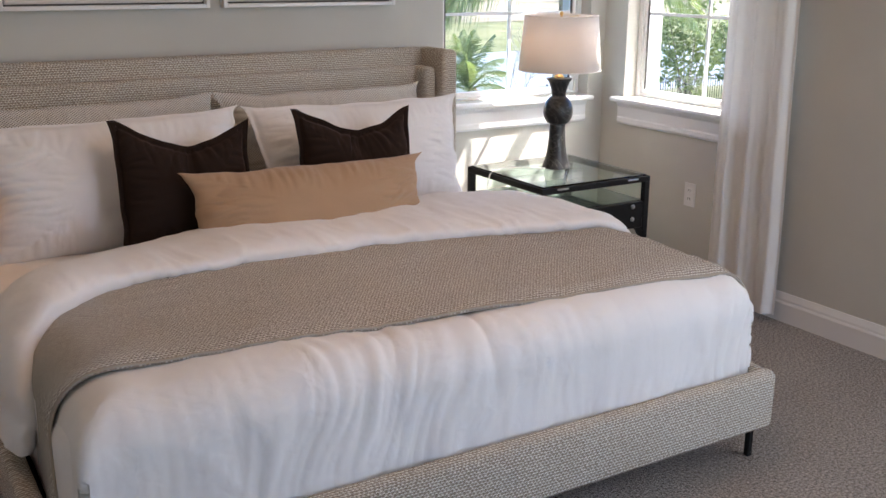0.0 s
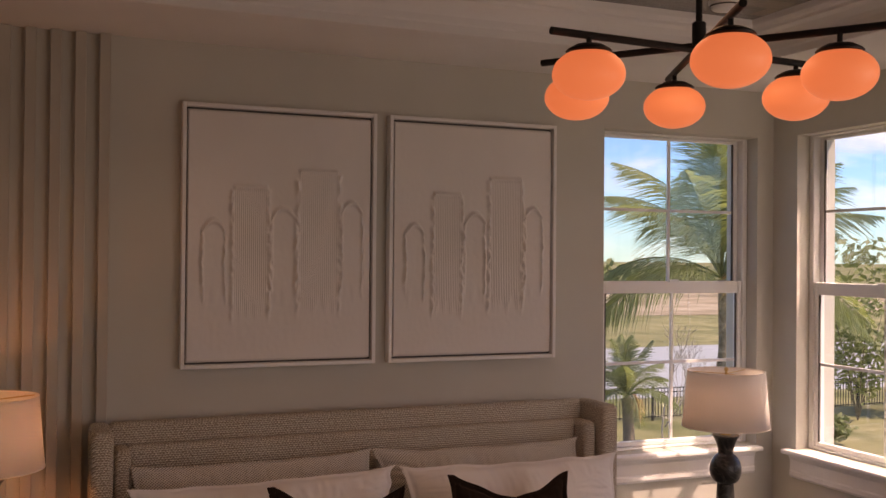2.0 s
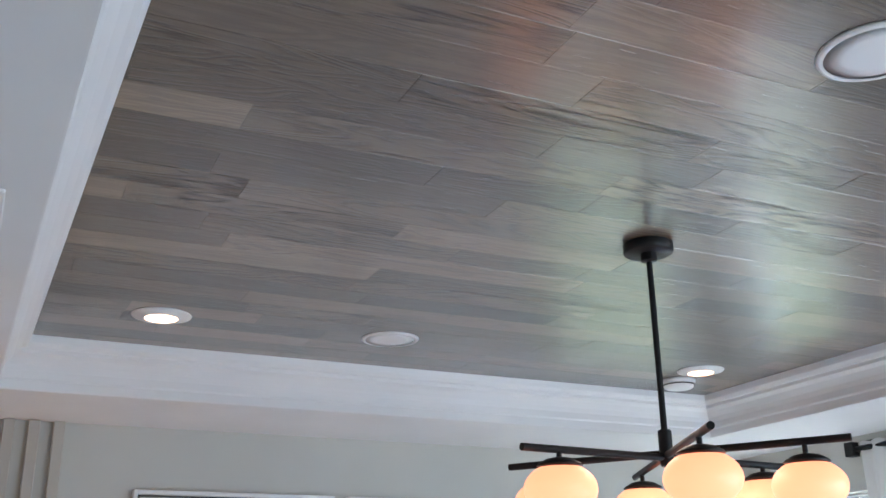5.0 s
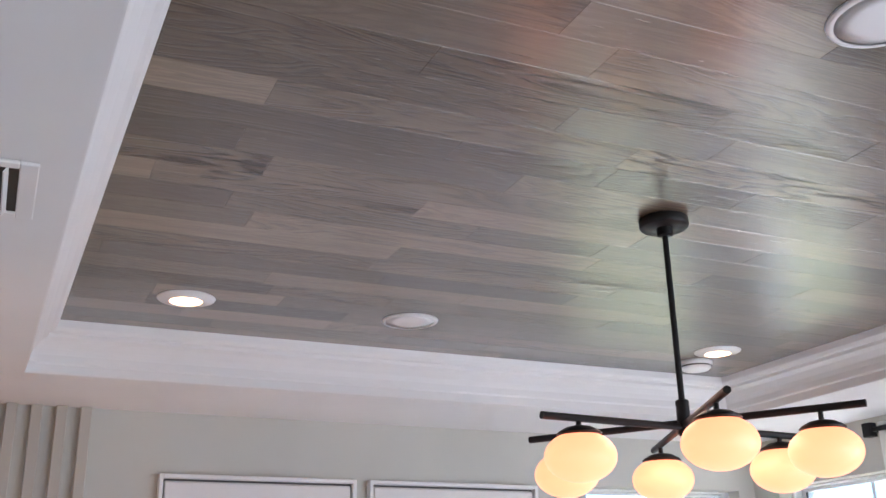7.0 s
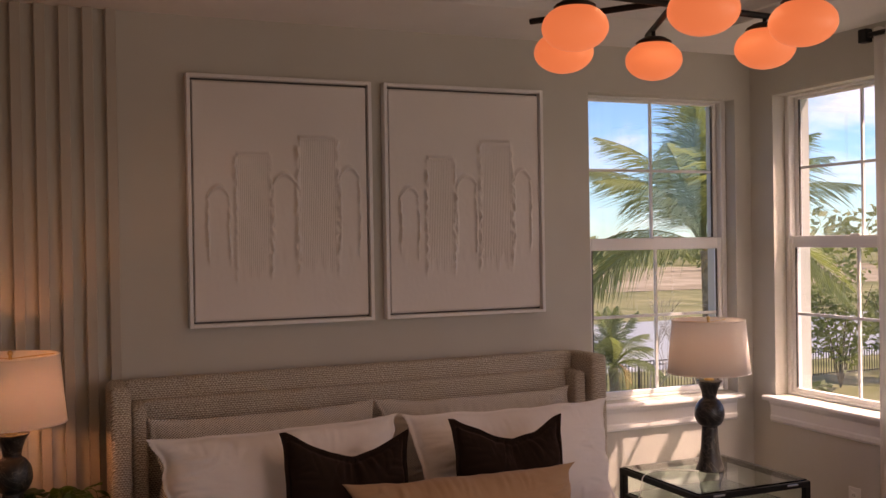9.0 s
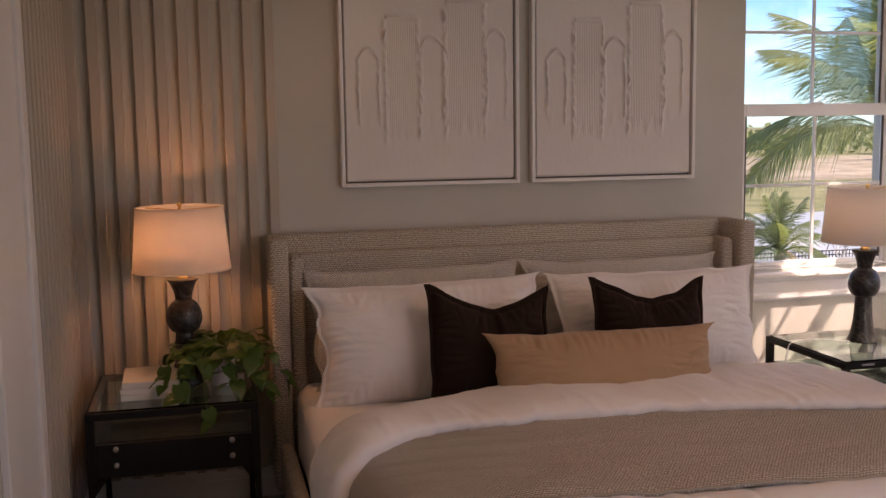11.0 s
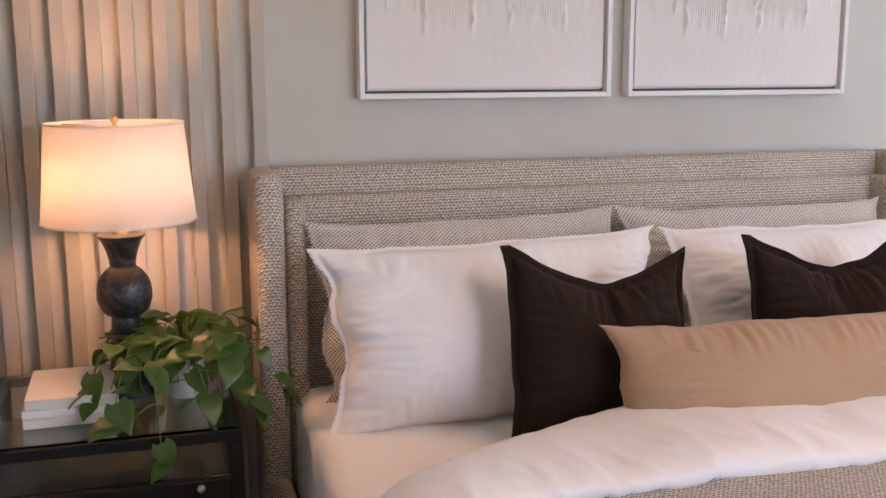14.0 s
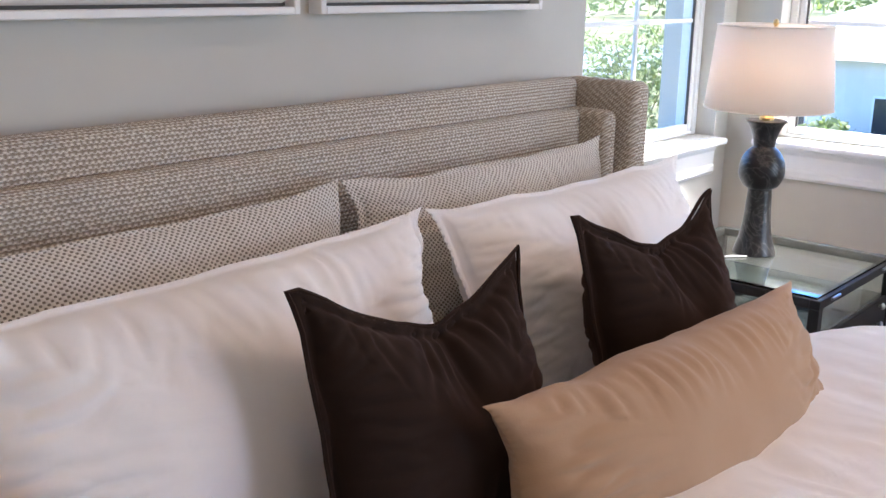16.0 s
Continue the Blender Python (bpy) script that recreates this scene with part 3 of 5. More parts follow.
mattress = thing("mattress", -0.08, -1.1, 0.2, "thick mattress under a smooth white fitted sheet", "mattress")
bm = boxed(MX0 + 0.015, MX1 - 0.015, MF + 0.02, -0.175, 0.203, MZ, 0.06, 5)
bmesh.ops.subdivide_edges(bm, edges=[e for e in bm.edges if e.calc_length() > 0.5], cuts=24, use_grid_fill=True)
for v in bm.verts:
    v.co += Vector((0.006 * noise.noise(v.co * 5), 0.006 * noise.noise(v.co * 5 + Vector((9, 0, 0))), 0.008 * noise.noise(v.co * 6) if v.co.z > 0.4 else 0))
bmesh.ops.transform(bm, matrix=mattress.matrix_world.inverted(), verts=bm.verts)
part("fitted_sheet", bm, SHEET, mattress, "", True)


def over(s, lo, hi, r):
    """A cloth coordinate laid over a rounded edge: place, drop, turn."""
    for sign, edge in ((-1, lo), (1, hi)):
        d = (s - edge) * sign + r
        if d > 0:
            a = min(d / r, math.pi / 2)
            return edge - sign * r + sign * r * math.sin(a), r * (1 - math.cos(a)) + max(0, d - r * math.pi / 2), sign * a
    return s, 0.0, 0.0


def bedtop(sx, sy, lift, r=0.1, z0=0.598, x0=CX0, x1=MX1 + 0.012, yf=MF - 0.0):
    """A point on the made-up bed: sx runs across, sy towards the foot, lift is the height above the cover."""
    x, dx, ax = over(sx, x0, x1, r)
    y, dy, ay = over(-sy, 0, -yf, r) if sy < 0 else (-sy, 0, 0)
    y = -y
    z = z0 - (dx**3 + dy**3) ** (1 / 3)
    n = Vector((math.sin(ax), -math.sin(ay), math.cos(ax) * math.cos(ay))).normalized()
    return Vector((x, y, z)) + n * (lift + sag(x, y)), n


def crease(sx, sy):
    """Soft folds that run towards the foot, stronger as the cover turns down."""
    k = ss(-1.85, -2.2, sy)
    warp = 1.1 * noise.noise(Vector((sx * 2.1, sy * 1.7, 3))) + 0.35 * noise.noise(Vector((sx * 6, sy * 5, 5)))
    soft = noise.noise(Vector((sx * 4.5 + warp, sy * 2.2, 2.0)))
    patch = ss(-0.25, 0.4, noise.noise(Vector((sx * 1.9, sy * 1.3, 15))))
    fold = max(0, 1 - 2.6 * abs(noise.noise(Vector((sx * 7.5 + 1.6 * warp + sy * 1.4, sy * 1.1, 21))))) ** 2
    pull = max(0, 1 - 2.4 * abs(noise.noise(Vector((sx * 19 + 2.5 * warp - sy * 2.0, sy * 1.7, 31))))) ** 2
    fine = noise.noise(Vector((sx * 46 + 3 * warp, sy * 5, 11.0)))
    return (0.006 + 0.003 * k) * soft + (0.003 + 0.007 * k) * (0.25 + 0.75 * patch) * fold + (0.0015 + 0.004 * k) * patch * pull + (0.0008 + 0.001 * k) * fine


DX0, DX1 = MX0 - 0.25, MX1 + 0.25


def fold_head(x):
    return -0.87 - 0.34 * min(x, 0) ** 2 - 1.5 * max(0, x - 0.5) ** 2


def fold_low(x):
    return -1.335 - 1.9 * max(0, -x - 0.65) ** 2 - 0.22 * max(0, x) ** 1.2


def duvet_point(u, v):
    sx = DX0 + (DX1 - DX0) * u
    top = fold_head(max(-1.1, min(0.95, sx))) - 0.14
    sy = top - (1.13 + 0.98 + 0.29 + top) * v
    seam = -0.006 * math.exp(-(((sx + 0.02) / 0.02) ** 2)) * ss(-1.2, -1.6, sy) * ss(-2.35, -2.1, sy)
    puff = 0.012 * math.sin(math.pi * min(1, max(0, (sx + 1.0) / 0.98 % 1.0)))
    p, n = bedtop(sx, sy, 0.0)
    q = p + n * (crease(sx, sy) + seam + puff)
    q.z = max(q.z, 0.26)
    return q


duvet = thing("duvet", -0.08, -1.5, 0.55, "puffy white duvet with its top edge folded back over the bed", "duvet")
di = duvet.matrix_world.inverted()
ob = part("cover", sheet(340, 130, lambda u, v: di @ duvet_point(u, v)), DUVET, duvet, "", True)
thick(ob, 0.018)


def fold_point(u, v):
    sx = CX0 - 0.19 + (DX1 - CX0 + 0.19) * u
    xx = max(-1.1, min(0.95, sx))
    head, low = fold_head(xx), fold_low(xx)
    yc, hy = (head + low) / 2, (head - low) / 2
    a = 2 * math.pi * v
    fat = 0.05 * (0.85 + 0.35 * noise.noise(Vector((sx * 2.6, 0, 5))))
    wob = 0.009 * noise.noise(Vector((sx * 4, v * 2, 3)))
    ca, sa = math.cos(a), math.sin(a)
    sy = yc + (abs(ca) ** 0.7) * (1 if ca > 0 else -1) * hy + wob * (1 if ca < 0 else 0.6)
    lift = 0.055 + fat * (abs(sa) ** 0.8) * (1 if sa > 0 else -1)
    p, n = bedtop(sx, sy, lift)
    tuck = 0.006 * noise.noise(Vector((sx * 16, sy * 7, 2))) + 0.009 * max(0, 1 - 2.4 * abs(noise.noise(Vector((sx * 17 + 6 * sy, sy * 5, 6))))) ** 2 * ss(yc + 0.05, low, sy)
    q = p + n * tuck
    side = ss(MX0 - 0.05, MX0 - 0.26, sx)
    q.x -= 0.05 * side
    q.z = max(q.z, 0.2)
    return q


bm = sheet(260, 72, lambda u, v: di @ fold_point(u, v))
bmesh.ops.remove_doubles(bm, verts=bm.verts, dist=0.0004)
part("folded_edge", bm, DUVET, duvet, "white folded-back duvet edge", True)


def throw_point(u, v):
    sx = MX0 - 0.24 + (MX1 - MX0 + 0.42) * u
    xx = max(-1.1, min(0.95, sx))
    near, far = -2.0 - 0.075 * xx, fold_low(xx) + 0.06
    sy = far + (near - far) * v
    p, n = bedtop(sx, sy, 0.044)
    ripple = 0.006 * noise.noise(Vector((sx * 2.2, sy * 15, 3))) + 0.005 * noise.noise(Vector((sx * 6, sy * 30, 8)))
    q = p + n * (ripple + 0.5 * crease(sx, sy) - 0.012 * ss(0.93, 1.0, v))
    q.z = max(q.z, 0.27)
    return q


throw = thing("throw_blanket", -0.08, -1.7, 0.62, "grey and cream woven throw laid across the bed", "blanket")
ti = throw.matrix_world.inverted()
ob = part("woven_cloth", sheet(130, 70, lambda u, v: ti @ throw_point(u, v), uv=(2.4, 0.74)), THROW, throw, "", True)
thick(ob, 0.006, 1)
bm = bmesh.new()
tube(bm, [ti @ (throw_point(k / 120, 1.0) + Vector((0, 0.001, 0.003))) for k in range(121)], 0.0036, 6)
part("hem", bm, HEM, throw)


# ---- pillows ----
def crisp(p):
    """Sharp-edged creases between soft swells."""
    return 0.75 * min(1, 2.4 * abs(noise.noise(p))) - 0.35


def pillow(name, w, h, t, m, material, label, chop=0.0, flange=0.0, seed=0, pinch=0.07, ears=None, crumple=0.006, uv=False, piped=False, group="", wave=0.0):
    ob = new(name)
    ob.matrix_world = m
    tagged(ob, label, "pillow", group)

    def outline(u, v):
        x = u * w / 2 * (1 - (ears or pinch) * h / w * (1 - abs(v) ** 5) * abs(u) ** 3)
        z = v * h / 2 * (1 - (0 if chop and v > 0 else pinch) * (0.5 if w > 1.5 * h else 1) * (1 - abs(u) ** 5) * abs(v) ** 3)
        z -= chop * (1 - min(1, abs(u - 0.07)) ** 1.45) * ss(-0.5, 1.0, v)
        x += wave * (noise.noise(Vector((v * 2.6, seed, u * 0.5))) + 0.25 * noise.noise(Vector((v * 6, seed + 3, u * 0.5)))) * abs(u) ** 3 * (1 - 0.7 * abs(v) ** 6)
        x += 0.007 * noise.noise(Vector((v * 3, seed, 1))) + 0.2 * crumple * noise.noise(Vector((v * 9, seed, u)))
        z += 0.009 * noise.noise(Vector((u * 3, seed, 2))) + 0.2 * crumple * noise.noise(Vector((u * 10, seed, v)))
        return x, z

    def surf(side):
        def f(a, b):
            u, v = 2 * a - 1, 2 * b - 1
            x, z = outline(u, v)
            k = 1 - flange
            uu, vv = min(1, abs(u) / k), min(1, abs(v) / k)
            puff = (max(0, 1 - uu**2.3) ** 0.55) * (max(0, 1 - vv**2.0) ** 0.55)
            rim = max(abs(u), abs(v))
            inner = 1 - ss(0.9, 1.0, rim)
            gather = ss(0.25, 0.85, max(uu, vv)) * inner
            wr = noise.noise(Vector((x * 8 + seed, z * 8, side * 3))) + 1.5 * gather * crisp(Vector((x * 30 if vv > uu else x * 7, z * 30 if uu > vv else z * 7, side + seed)))
            wr += 1.25 * ss(0.35, 0.85, abs(u)) * inner * crisp(Vector((x * 5, z * 34 + 3 * noise.noise(Vector((x * 6, z * 6, seed))), seed + side)))
            tug = crisp(Vector((math.atan2(z - h * 0.5, x - 0.03) * 5, seed, 2.2))) * math.exp(-((u / 0.55) ** 2)) * ss(0.1, 0.85, v) * inner if chop else 0
            cr = -0.55 * chop * math.exp(-(((u - 0.03) / 0.2) ** 2)) * ss(-0.1, 0.95, v) * puff
            y = side * (t / 2 * puff + cr + crumple * (0.25 + puff) * inner * wr + 0.022 * tug)
            y += side * (0.0022 * (1 if rim < 0.999 else 0) - (0.005 * math.exp(-(((rim - k + 0.01) / 0.022) ** 2)) if piped else 0))
            y += (0.05 * flange + 0.002) * 3 * noise.noise(Vector((u * 2.3, v * 2.3, seed + 9))) * ss(0.6, 1.0, rim)
            return Vector((x, y, z))

        return f

    bm = sheet(120, 96, surf(-1), uv=(w, h) if uv else None)
    bk = sheet(72, 64, surf(1), uv=(w, h) if uv else None)
    me = bpy.data.meshes.new("tmp")
    bmesh.ops.reverse_faces(bk, faces=bk.faces)
    bk.to_mesh(me)
    bk.free()
    bm.from_mesh(me)
    bpy.data.meshes.remove(me)
    bmesh.ops.remove_doubles(bm, verts=bm.verts, dist=0.0004)
    part("cushion", bm, material, ob, "", True)
    if piped:
        ring = [(-1 + 2 * k / 24, -1) for k in range(24)] + [(1, -1 + 2 * k / 24) for k in range(24)] + [(1 - 2 * k / 24, 1) for k in range(24)] + [(-1, 1 - 2 * k / 24) for k in range(25)]
        bm = bmesh.new()
        tube(bm, [(x, 0.004 * noise.noise(Vector((x * 20, z * 20, seed))), z) for x, z in (outline(u, v) for u, v in ring)], 0.0042, 6)
        part("piping", bm, material, ob)
    return ob


def lean(x, y0, z0, y1, z1, yaw=0, roll=0):
    """A pose for a cushion that leans from its bottom edge (y0, z0) to its top edge (y1, z1)."""
    tilt = math.degrees(math.atan2(y1 - y0, z1 - z0))
    return pose(x, (y0 + y1) / 2, (z0 + z1) / 2, -tilt, 0, yaw) @ pose(0, 0, 0, 0, roll, 0)


pillow("euro_pillow", 0.93, 0.52, 0.15, lean(-0.575, -0.36, 0.535, -0.255, 1.025, 0, -0.5), DOTTED, "grey dotted linen pillow leaning on the headboard", seed=1, pinch=0.15, flange=0.05, uv=True, group="back pillows", wave=0.03)
pillow("euro_pillow", 0.95, 0.52, 0.15, lean(0.36, -0.36, 0.535, -0.255, 1.022, 0, 0.3), DOTTED, "grey dotted linen pillow leaning on the headboard", seed=5, pinch=0.15, flange=0.05, uv=True, group="back pillows", wave=0.03)
pillow("sleeping_pillow", 0.99, 0.50, 0.26, lean(-0.565, -0.60, 0.535, -0.45, 0.985, 0, -1.0), SHEET, "plump white cotton pillow with a flanged edge", seed=2, flange=0.05, crumple=0.0085, pinch=0.12, ears=0.2, group="white pillows", wave=0.035)
pillow("sleeping_pillow", 0.97, 0.50, 0.26, lean(0.415, -0.60, 0.535, -0.45, 0.985, 0, 0.5), SHEET, "plump white cotton pillow with a flanged edge", seed=8, flange=0.05, crumple=0.0065, pinch=0.12, ears=0.2, group="white pillows", wave=0.03)
pillow("throw_pillow", 0.485, 0.485, 0.2, lean(-0.397, -0.85, 0.54, -0.715, 1.012, -1.5, 1.8), VELVET, "charcoal brown velvet cushion with a chopped top and flanged edge", chop=0.1, seed=3, pinch=0.07, flange=0.075, piped=True, crumple=0.007, group="dark cushions")
pillow("throw_pillow", 0.475, 0.485, 0.2, lean(0.257, -0.86, 0.54, -0.73, 1.015, -3, 0.6), VELVET, "charcoal brown velvet cushion with a chopped top and flanged edge", chop=0.095, seed=6, pinch=0.07, flange=0.075, piped=True, crumple=0.007, group="dark cushions")
pillow("lumbar_pillow", 0.9, 0.345, 0.23, lean(-0.022, -1.062, 0.535, -0.945, 0.862, -3.6, 0.0), TAN, "long tan lumbar cushion", seed=4, pinch=0.14, ears=0.26, crumple=0.011)


# ---- bedside tables ----
def nightstand(x0, yf, label):
    """Black metal case with a glass top, a glazed front and one drawer, 0.615 wide and 0.6 deep."""
    w, d, h = 0.614, 0.6, 0.605
    ns = thing("nightstand", x0 + w / 2, yf + d / 2, 0, label, "nightstand", "bedside tables")
    a, b = w / 2, d / 2
    p = 0.03

    def add(name, bm, material, lab="", parent=ns):
        return part(name, bm, material, parent, lab)

    for sx in (-1, 1):
        for sy in (-1, 1):
            bm = bmesh.new()
            xo, yo = sx * (a - p / 2), sy * (b - p / 2)
            box(bm, xo - p / 2, xo + p / 2, yo - p / 2, yo + p / 2, 0.345, h - 0.03, 0.002, 1)
            q = 0.011
            xi, yi = sx * (a - 0.011), sy * (b - 0.011)
            box(bm, xi - q, xi + q, yi - q, yi + q, 0.0, 0.347, 0.002, 1)
            extrude_profile(bm, ((0, 0), (0.05, 0), (0, -0.07)), yo - 0.006, yo + 0.006, lambda u, v, s: (xi - sx * (u + 0.009), s, 0.36 + v))
            add("leg", bm, BLACK)
    bm = bmesh.new()
    for s in (-1, 1):
        box(bm, -a, a, s * b - (p if s > 0 else 0), s * b + (p if s < 0 else 0), h - 0.03, h - 0.004, 0.002, 1)
        box(bm, s * a - (p if s > 0 else 0), s * a + (p if s < 0 else 0), -b + p, b - p, h - 0.03, h - 0.004, 0.002, 1)
    add("top_frame", bm, BLACK)
    gl = add("glass_top", boxed(-a + 0.012, a - 0.012, -b + 0.012, b - 0.012, h - 0.0035, h + 0.003, 0.001, 1), TOPGLASS, "clear greenish glass top")
    gl.visible_shadow = False
    for k in (-0.2, 0.2) if x0 > 0 else ():
        clip = bmesh.new()
        tube(clip, [(k - 0.028, -b - 0.004, h - 0.012), (k + 0.028, -b - 0.004, h - 0.012)], 0.0045, 8)
        add("hinge", clip, STEEL, "small steel hinge")
    shelf = bmesh.new()
    box(shelf, -a + 0.002, a - 0.002, -b + 0.03, b - 0.03, 0.466, 0.482, 0.002, 1)
    add("shelf", shelf, BLACK)
    g2 = add("shelf_glass", boxed(-a + p, a - p, -b + 0.03, b - 0.03, 0.4825, 0.4865), TOPGLASS)
    g2.visible_shadow = False
    front = bmesh.new()
    box(front, -a + p, a - p, -b + 0.004, -b + 0.022, 0.36, 0.484, 0.003, 1)
    dr = add("drawer", front, BLACK, "black drawer with round studs")
    body = bmesh.new()
    box(body, -a + 0.004, -a + 0.02, -b + p, b - p, 0.36, 0.465)
    box(body, a - 0.02, a - 0.004, -b + p, b - p, 0.36, 0.465)
    box(body, -a + p, a - p, b - 0.022, b - 0.004, 0.36, 0.465)
    box(body, -a + 0.02, a - 0.02, -b + 0.024, b - 0.024, 0.36, 0.37)
    add("case", body, BLACK)
    for kx in (-0.205, 0.205):
        for kz in (0.409, 0.468):
            kn = bmesh.new()
            lathe(kn, ((0.004, 0), (0.005, 0.006), (0.0105, 0.009), (0.0105, 0.014), (0.006, 0.018)), 14)
            bmesh.ops.transform(kn, matrix=pose(kx, -b + 0.004, kz, 90, 0, 0), verts=kn.verts)
            part("stud", kn, STEEL, dr, "steel stud", True)
    for s, (u0, u1, v0, v1) in (("front", (-a + p, a - p, -b + 0.012, -b + 0.016)), ("back", (-a + p, a - p, b - 0.016, b - 0.012))):
        pn = add("glass_panel", boxed(u0, u1, v0, v1, 0.488, h - 0.032), SMOKE if s == "front" and x0 < 0 else TOPGLASS)
        pn.visible_shadow = False
    return ns


nightstand(-1.87, -0.66, "black metal nightstand with glass top and drawer against the battens")
nightstand(1.141, -0.778, "black metal nightstand with glass top and drawer under the windows")


# ---- table lamps ----
def table_lamp(x, y, label, power):
    z = 0.6083
    la = thing("table_lamp", x, y, z, label, "lamp", "bedside lamps")
    base = smooth_profile(((0.066, 0.0), (0.064, 0.012), (0.052, 0.05), (0.042, 0.11), (0.038, 0.175), (0.036, 0.204)), 4)
    ball = smooth_profile(((0.036, 0.206), (0.054, 0.218), (0.067, 0.245), (0.069, 0.268), (0.064, 0.298), (0.048, 0.324), (0.034, 0.336), (0.033, 0.345), (0.038, 0.372), (0.05, 0.402), (0.059, 0.414), (0.057, 0.419), (0.02, 0.42)), 4)
    part("base", lathe(bmesh.new(), base + ball, 48), MARBLE, la, "turned black veined stone base", True)
    part("stem", tube(bmesh.new(), [(0, 0, 0.418), (0, 0, 0.70)], 0.006, 12), BRASS, la, "brass stem")
    part("collar", lathe(bmesh.new(), ((0.022, 0.42), (0.022, 0.428), (0.012, 0.436), (0.008, 0.45)), 20), BRASS, la, "brass collar")
    shade = lathe(bmesh.new(), ((0.19, 0.455), (0.1785, 0.58), (0.168, 0.703)), 64, False)
    sh = thick(part("shade", shade, SHADE, la, "white tapered linen drum shade", True), 0.0016)
    for r, q in ((0.19, 0.457), (0.168, 0.701)):
        rim = bmesh.new()
        tube(rim, [(r * math.cos(t), r * math.sin(t), q) for t in (2 * math.pi * k / 64 for k in range(65))], 0.0025, 6)
        part("rim", rim, SHADE, sh)
    sp = bmesh.new()
    for k in range(3):
        t = 2 * math.pi * k / 3 + 0.4
        tube(sp, [(0, 0, 0.69), (0.166 * math.cos(t), 0.166 * math.sin(t), 0.695)], 0.0018, 5)
    part("spider", sp, BRASS, la)
    part("finial", lathe(bmesh.new(), ((0.004, 0.70), (0.009, 0.706), (0.009, 0.714), (0.004, 0.72)), 12), BRASS, la, "brass finial", True)
    bulb = lathe(bmesh.new(), smooth_profile(((0.012, 0.50), (0.016, 0.52), (0.03, 0.55), (0.03, 0.575), (0.016, 0.598), (0.003, 0.604)), 3), 20)
    part("bulb", bulb, BULB, la, "warm glowing bulb", True).visible_shadow = False
    lamp("bulb_light", "POINT", pose(x, y, z + 0.56), power, (1.0, 0.46, 0.21), radius=0.03)
    return la


BULB = glow("bulb_glow", (1.0, 0.62, 0.32), 2.0)
table_lamp(-1.516, -0.31, "lit table lamp with black stone base and white shade", 1.9)
table_lamp(1.477, -0.43, "table lamp with black stone base and white shade by the windows", 0.3)


# ---- pictures ----
STROKES = (("arch", 0.07, 0.2, 0.44, 0.76), ("comb", 0.235, 0.425, 0.305, 0.82), ("arch", 0.435, 0.58, 0.385, 0.77), ("comb", 0.59, 0.815, 0.23, 0.80), ("arch", 0.825, 0.955, 0.355, 0.75))


def relief(u, v, seed):
    """Height of the plaster strokes on a canvas; u to the right, v down."""
    h = 0.0006 * noise.noise(Vector((u * 5, v * 6, seed))) + 0.00016 * noise.noise(Vector((u * 40, v * 52, seed)))
    for k, (kind, a, b, top, low) in enumerate(STROKES):
        if seed > 3:
            a, b = a - 0.01 + 0.012 * (k % 2), b - 0.012
        wav = 0.006 * noise.noise(Vector((v * 9, k, seed))) + 0.0045 * noise.noise(Vector((v * 34, k, seed + 2)))
        x = (u - a + wav) / (b - a)
        end = low - 0.05 * noise.noise(Vector((u * 26, k, seed + 4))) - 0.02
        if -0.25 < x < 1.25 and top - 0.04 < v < low + 0.06:
            fade = ss(end + 0.03, end - 0.05, v)
            if kind == "comb":
                body = ss(-0.02, 0.05, x) * ss(1.02, 0.95, x) * ss(top - 0.004, top + 0.008, v)
                comb = 0.5 + 0.5 * math.cos(2 * math.pi * u * 92)
                h += fade * body * (0.0018 + 0.0011 * comb)
                rim = math.exp(-(((x + 0.02) / 0.05) ** 2)) + math.exp(-(((x - 1.02) / 0.05) ** 2))
                h += 0.007 * rim * ss(top, top + 0.02, v) * ss(low + 0.04, low - 0.06, v) * max(0.1, 0.7 + 1.2 * noise.noise(Vector((v * 22, x * 2, k + seed))) + 0.5 * noise.noise(Vector((v * 60, x * 3, k))))
                h += 0.006 * math.exp(-(((v - top) / 0.006) ** 2)) * ss(-0.02, 0.05, x) * ss(1.02, 0.95, x)
            else:
                cx = x * 2 - 1
                arch = top + 0.05 * cx * cx * (1 if abs(cx) < 1 else 1)
                side = max(0.0, v - arch)
                edge = math.exp(-(((abs(cx) - 0.92) / 0.12) ** 2)) * ss(0.0, 0.03, side) * fade
                cap = math.exp(-(((v - arch) / 0.007) ** 2)) * ss(1.05, 0.9, abs(cx))
                h += 0.0065 * max(edge * max(0.1, 0.75 + 0.9 * noise.noise(Vector((v * 22, cx, k + seed))) + 0.4 * noise.noise(Vector((v * 60, cx, k)))), cap) + (0.0012 if abs(cx) < 0.9 and v > arch else 0) * fade
    return h * 2.6


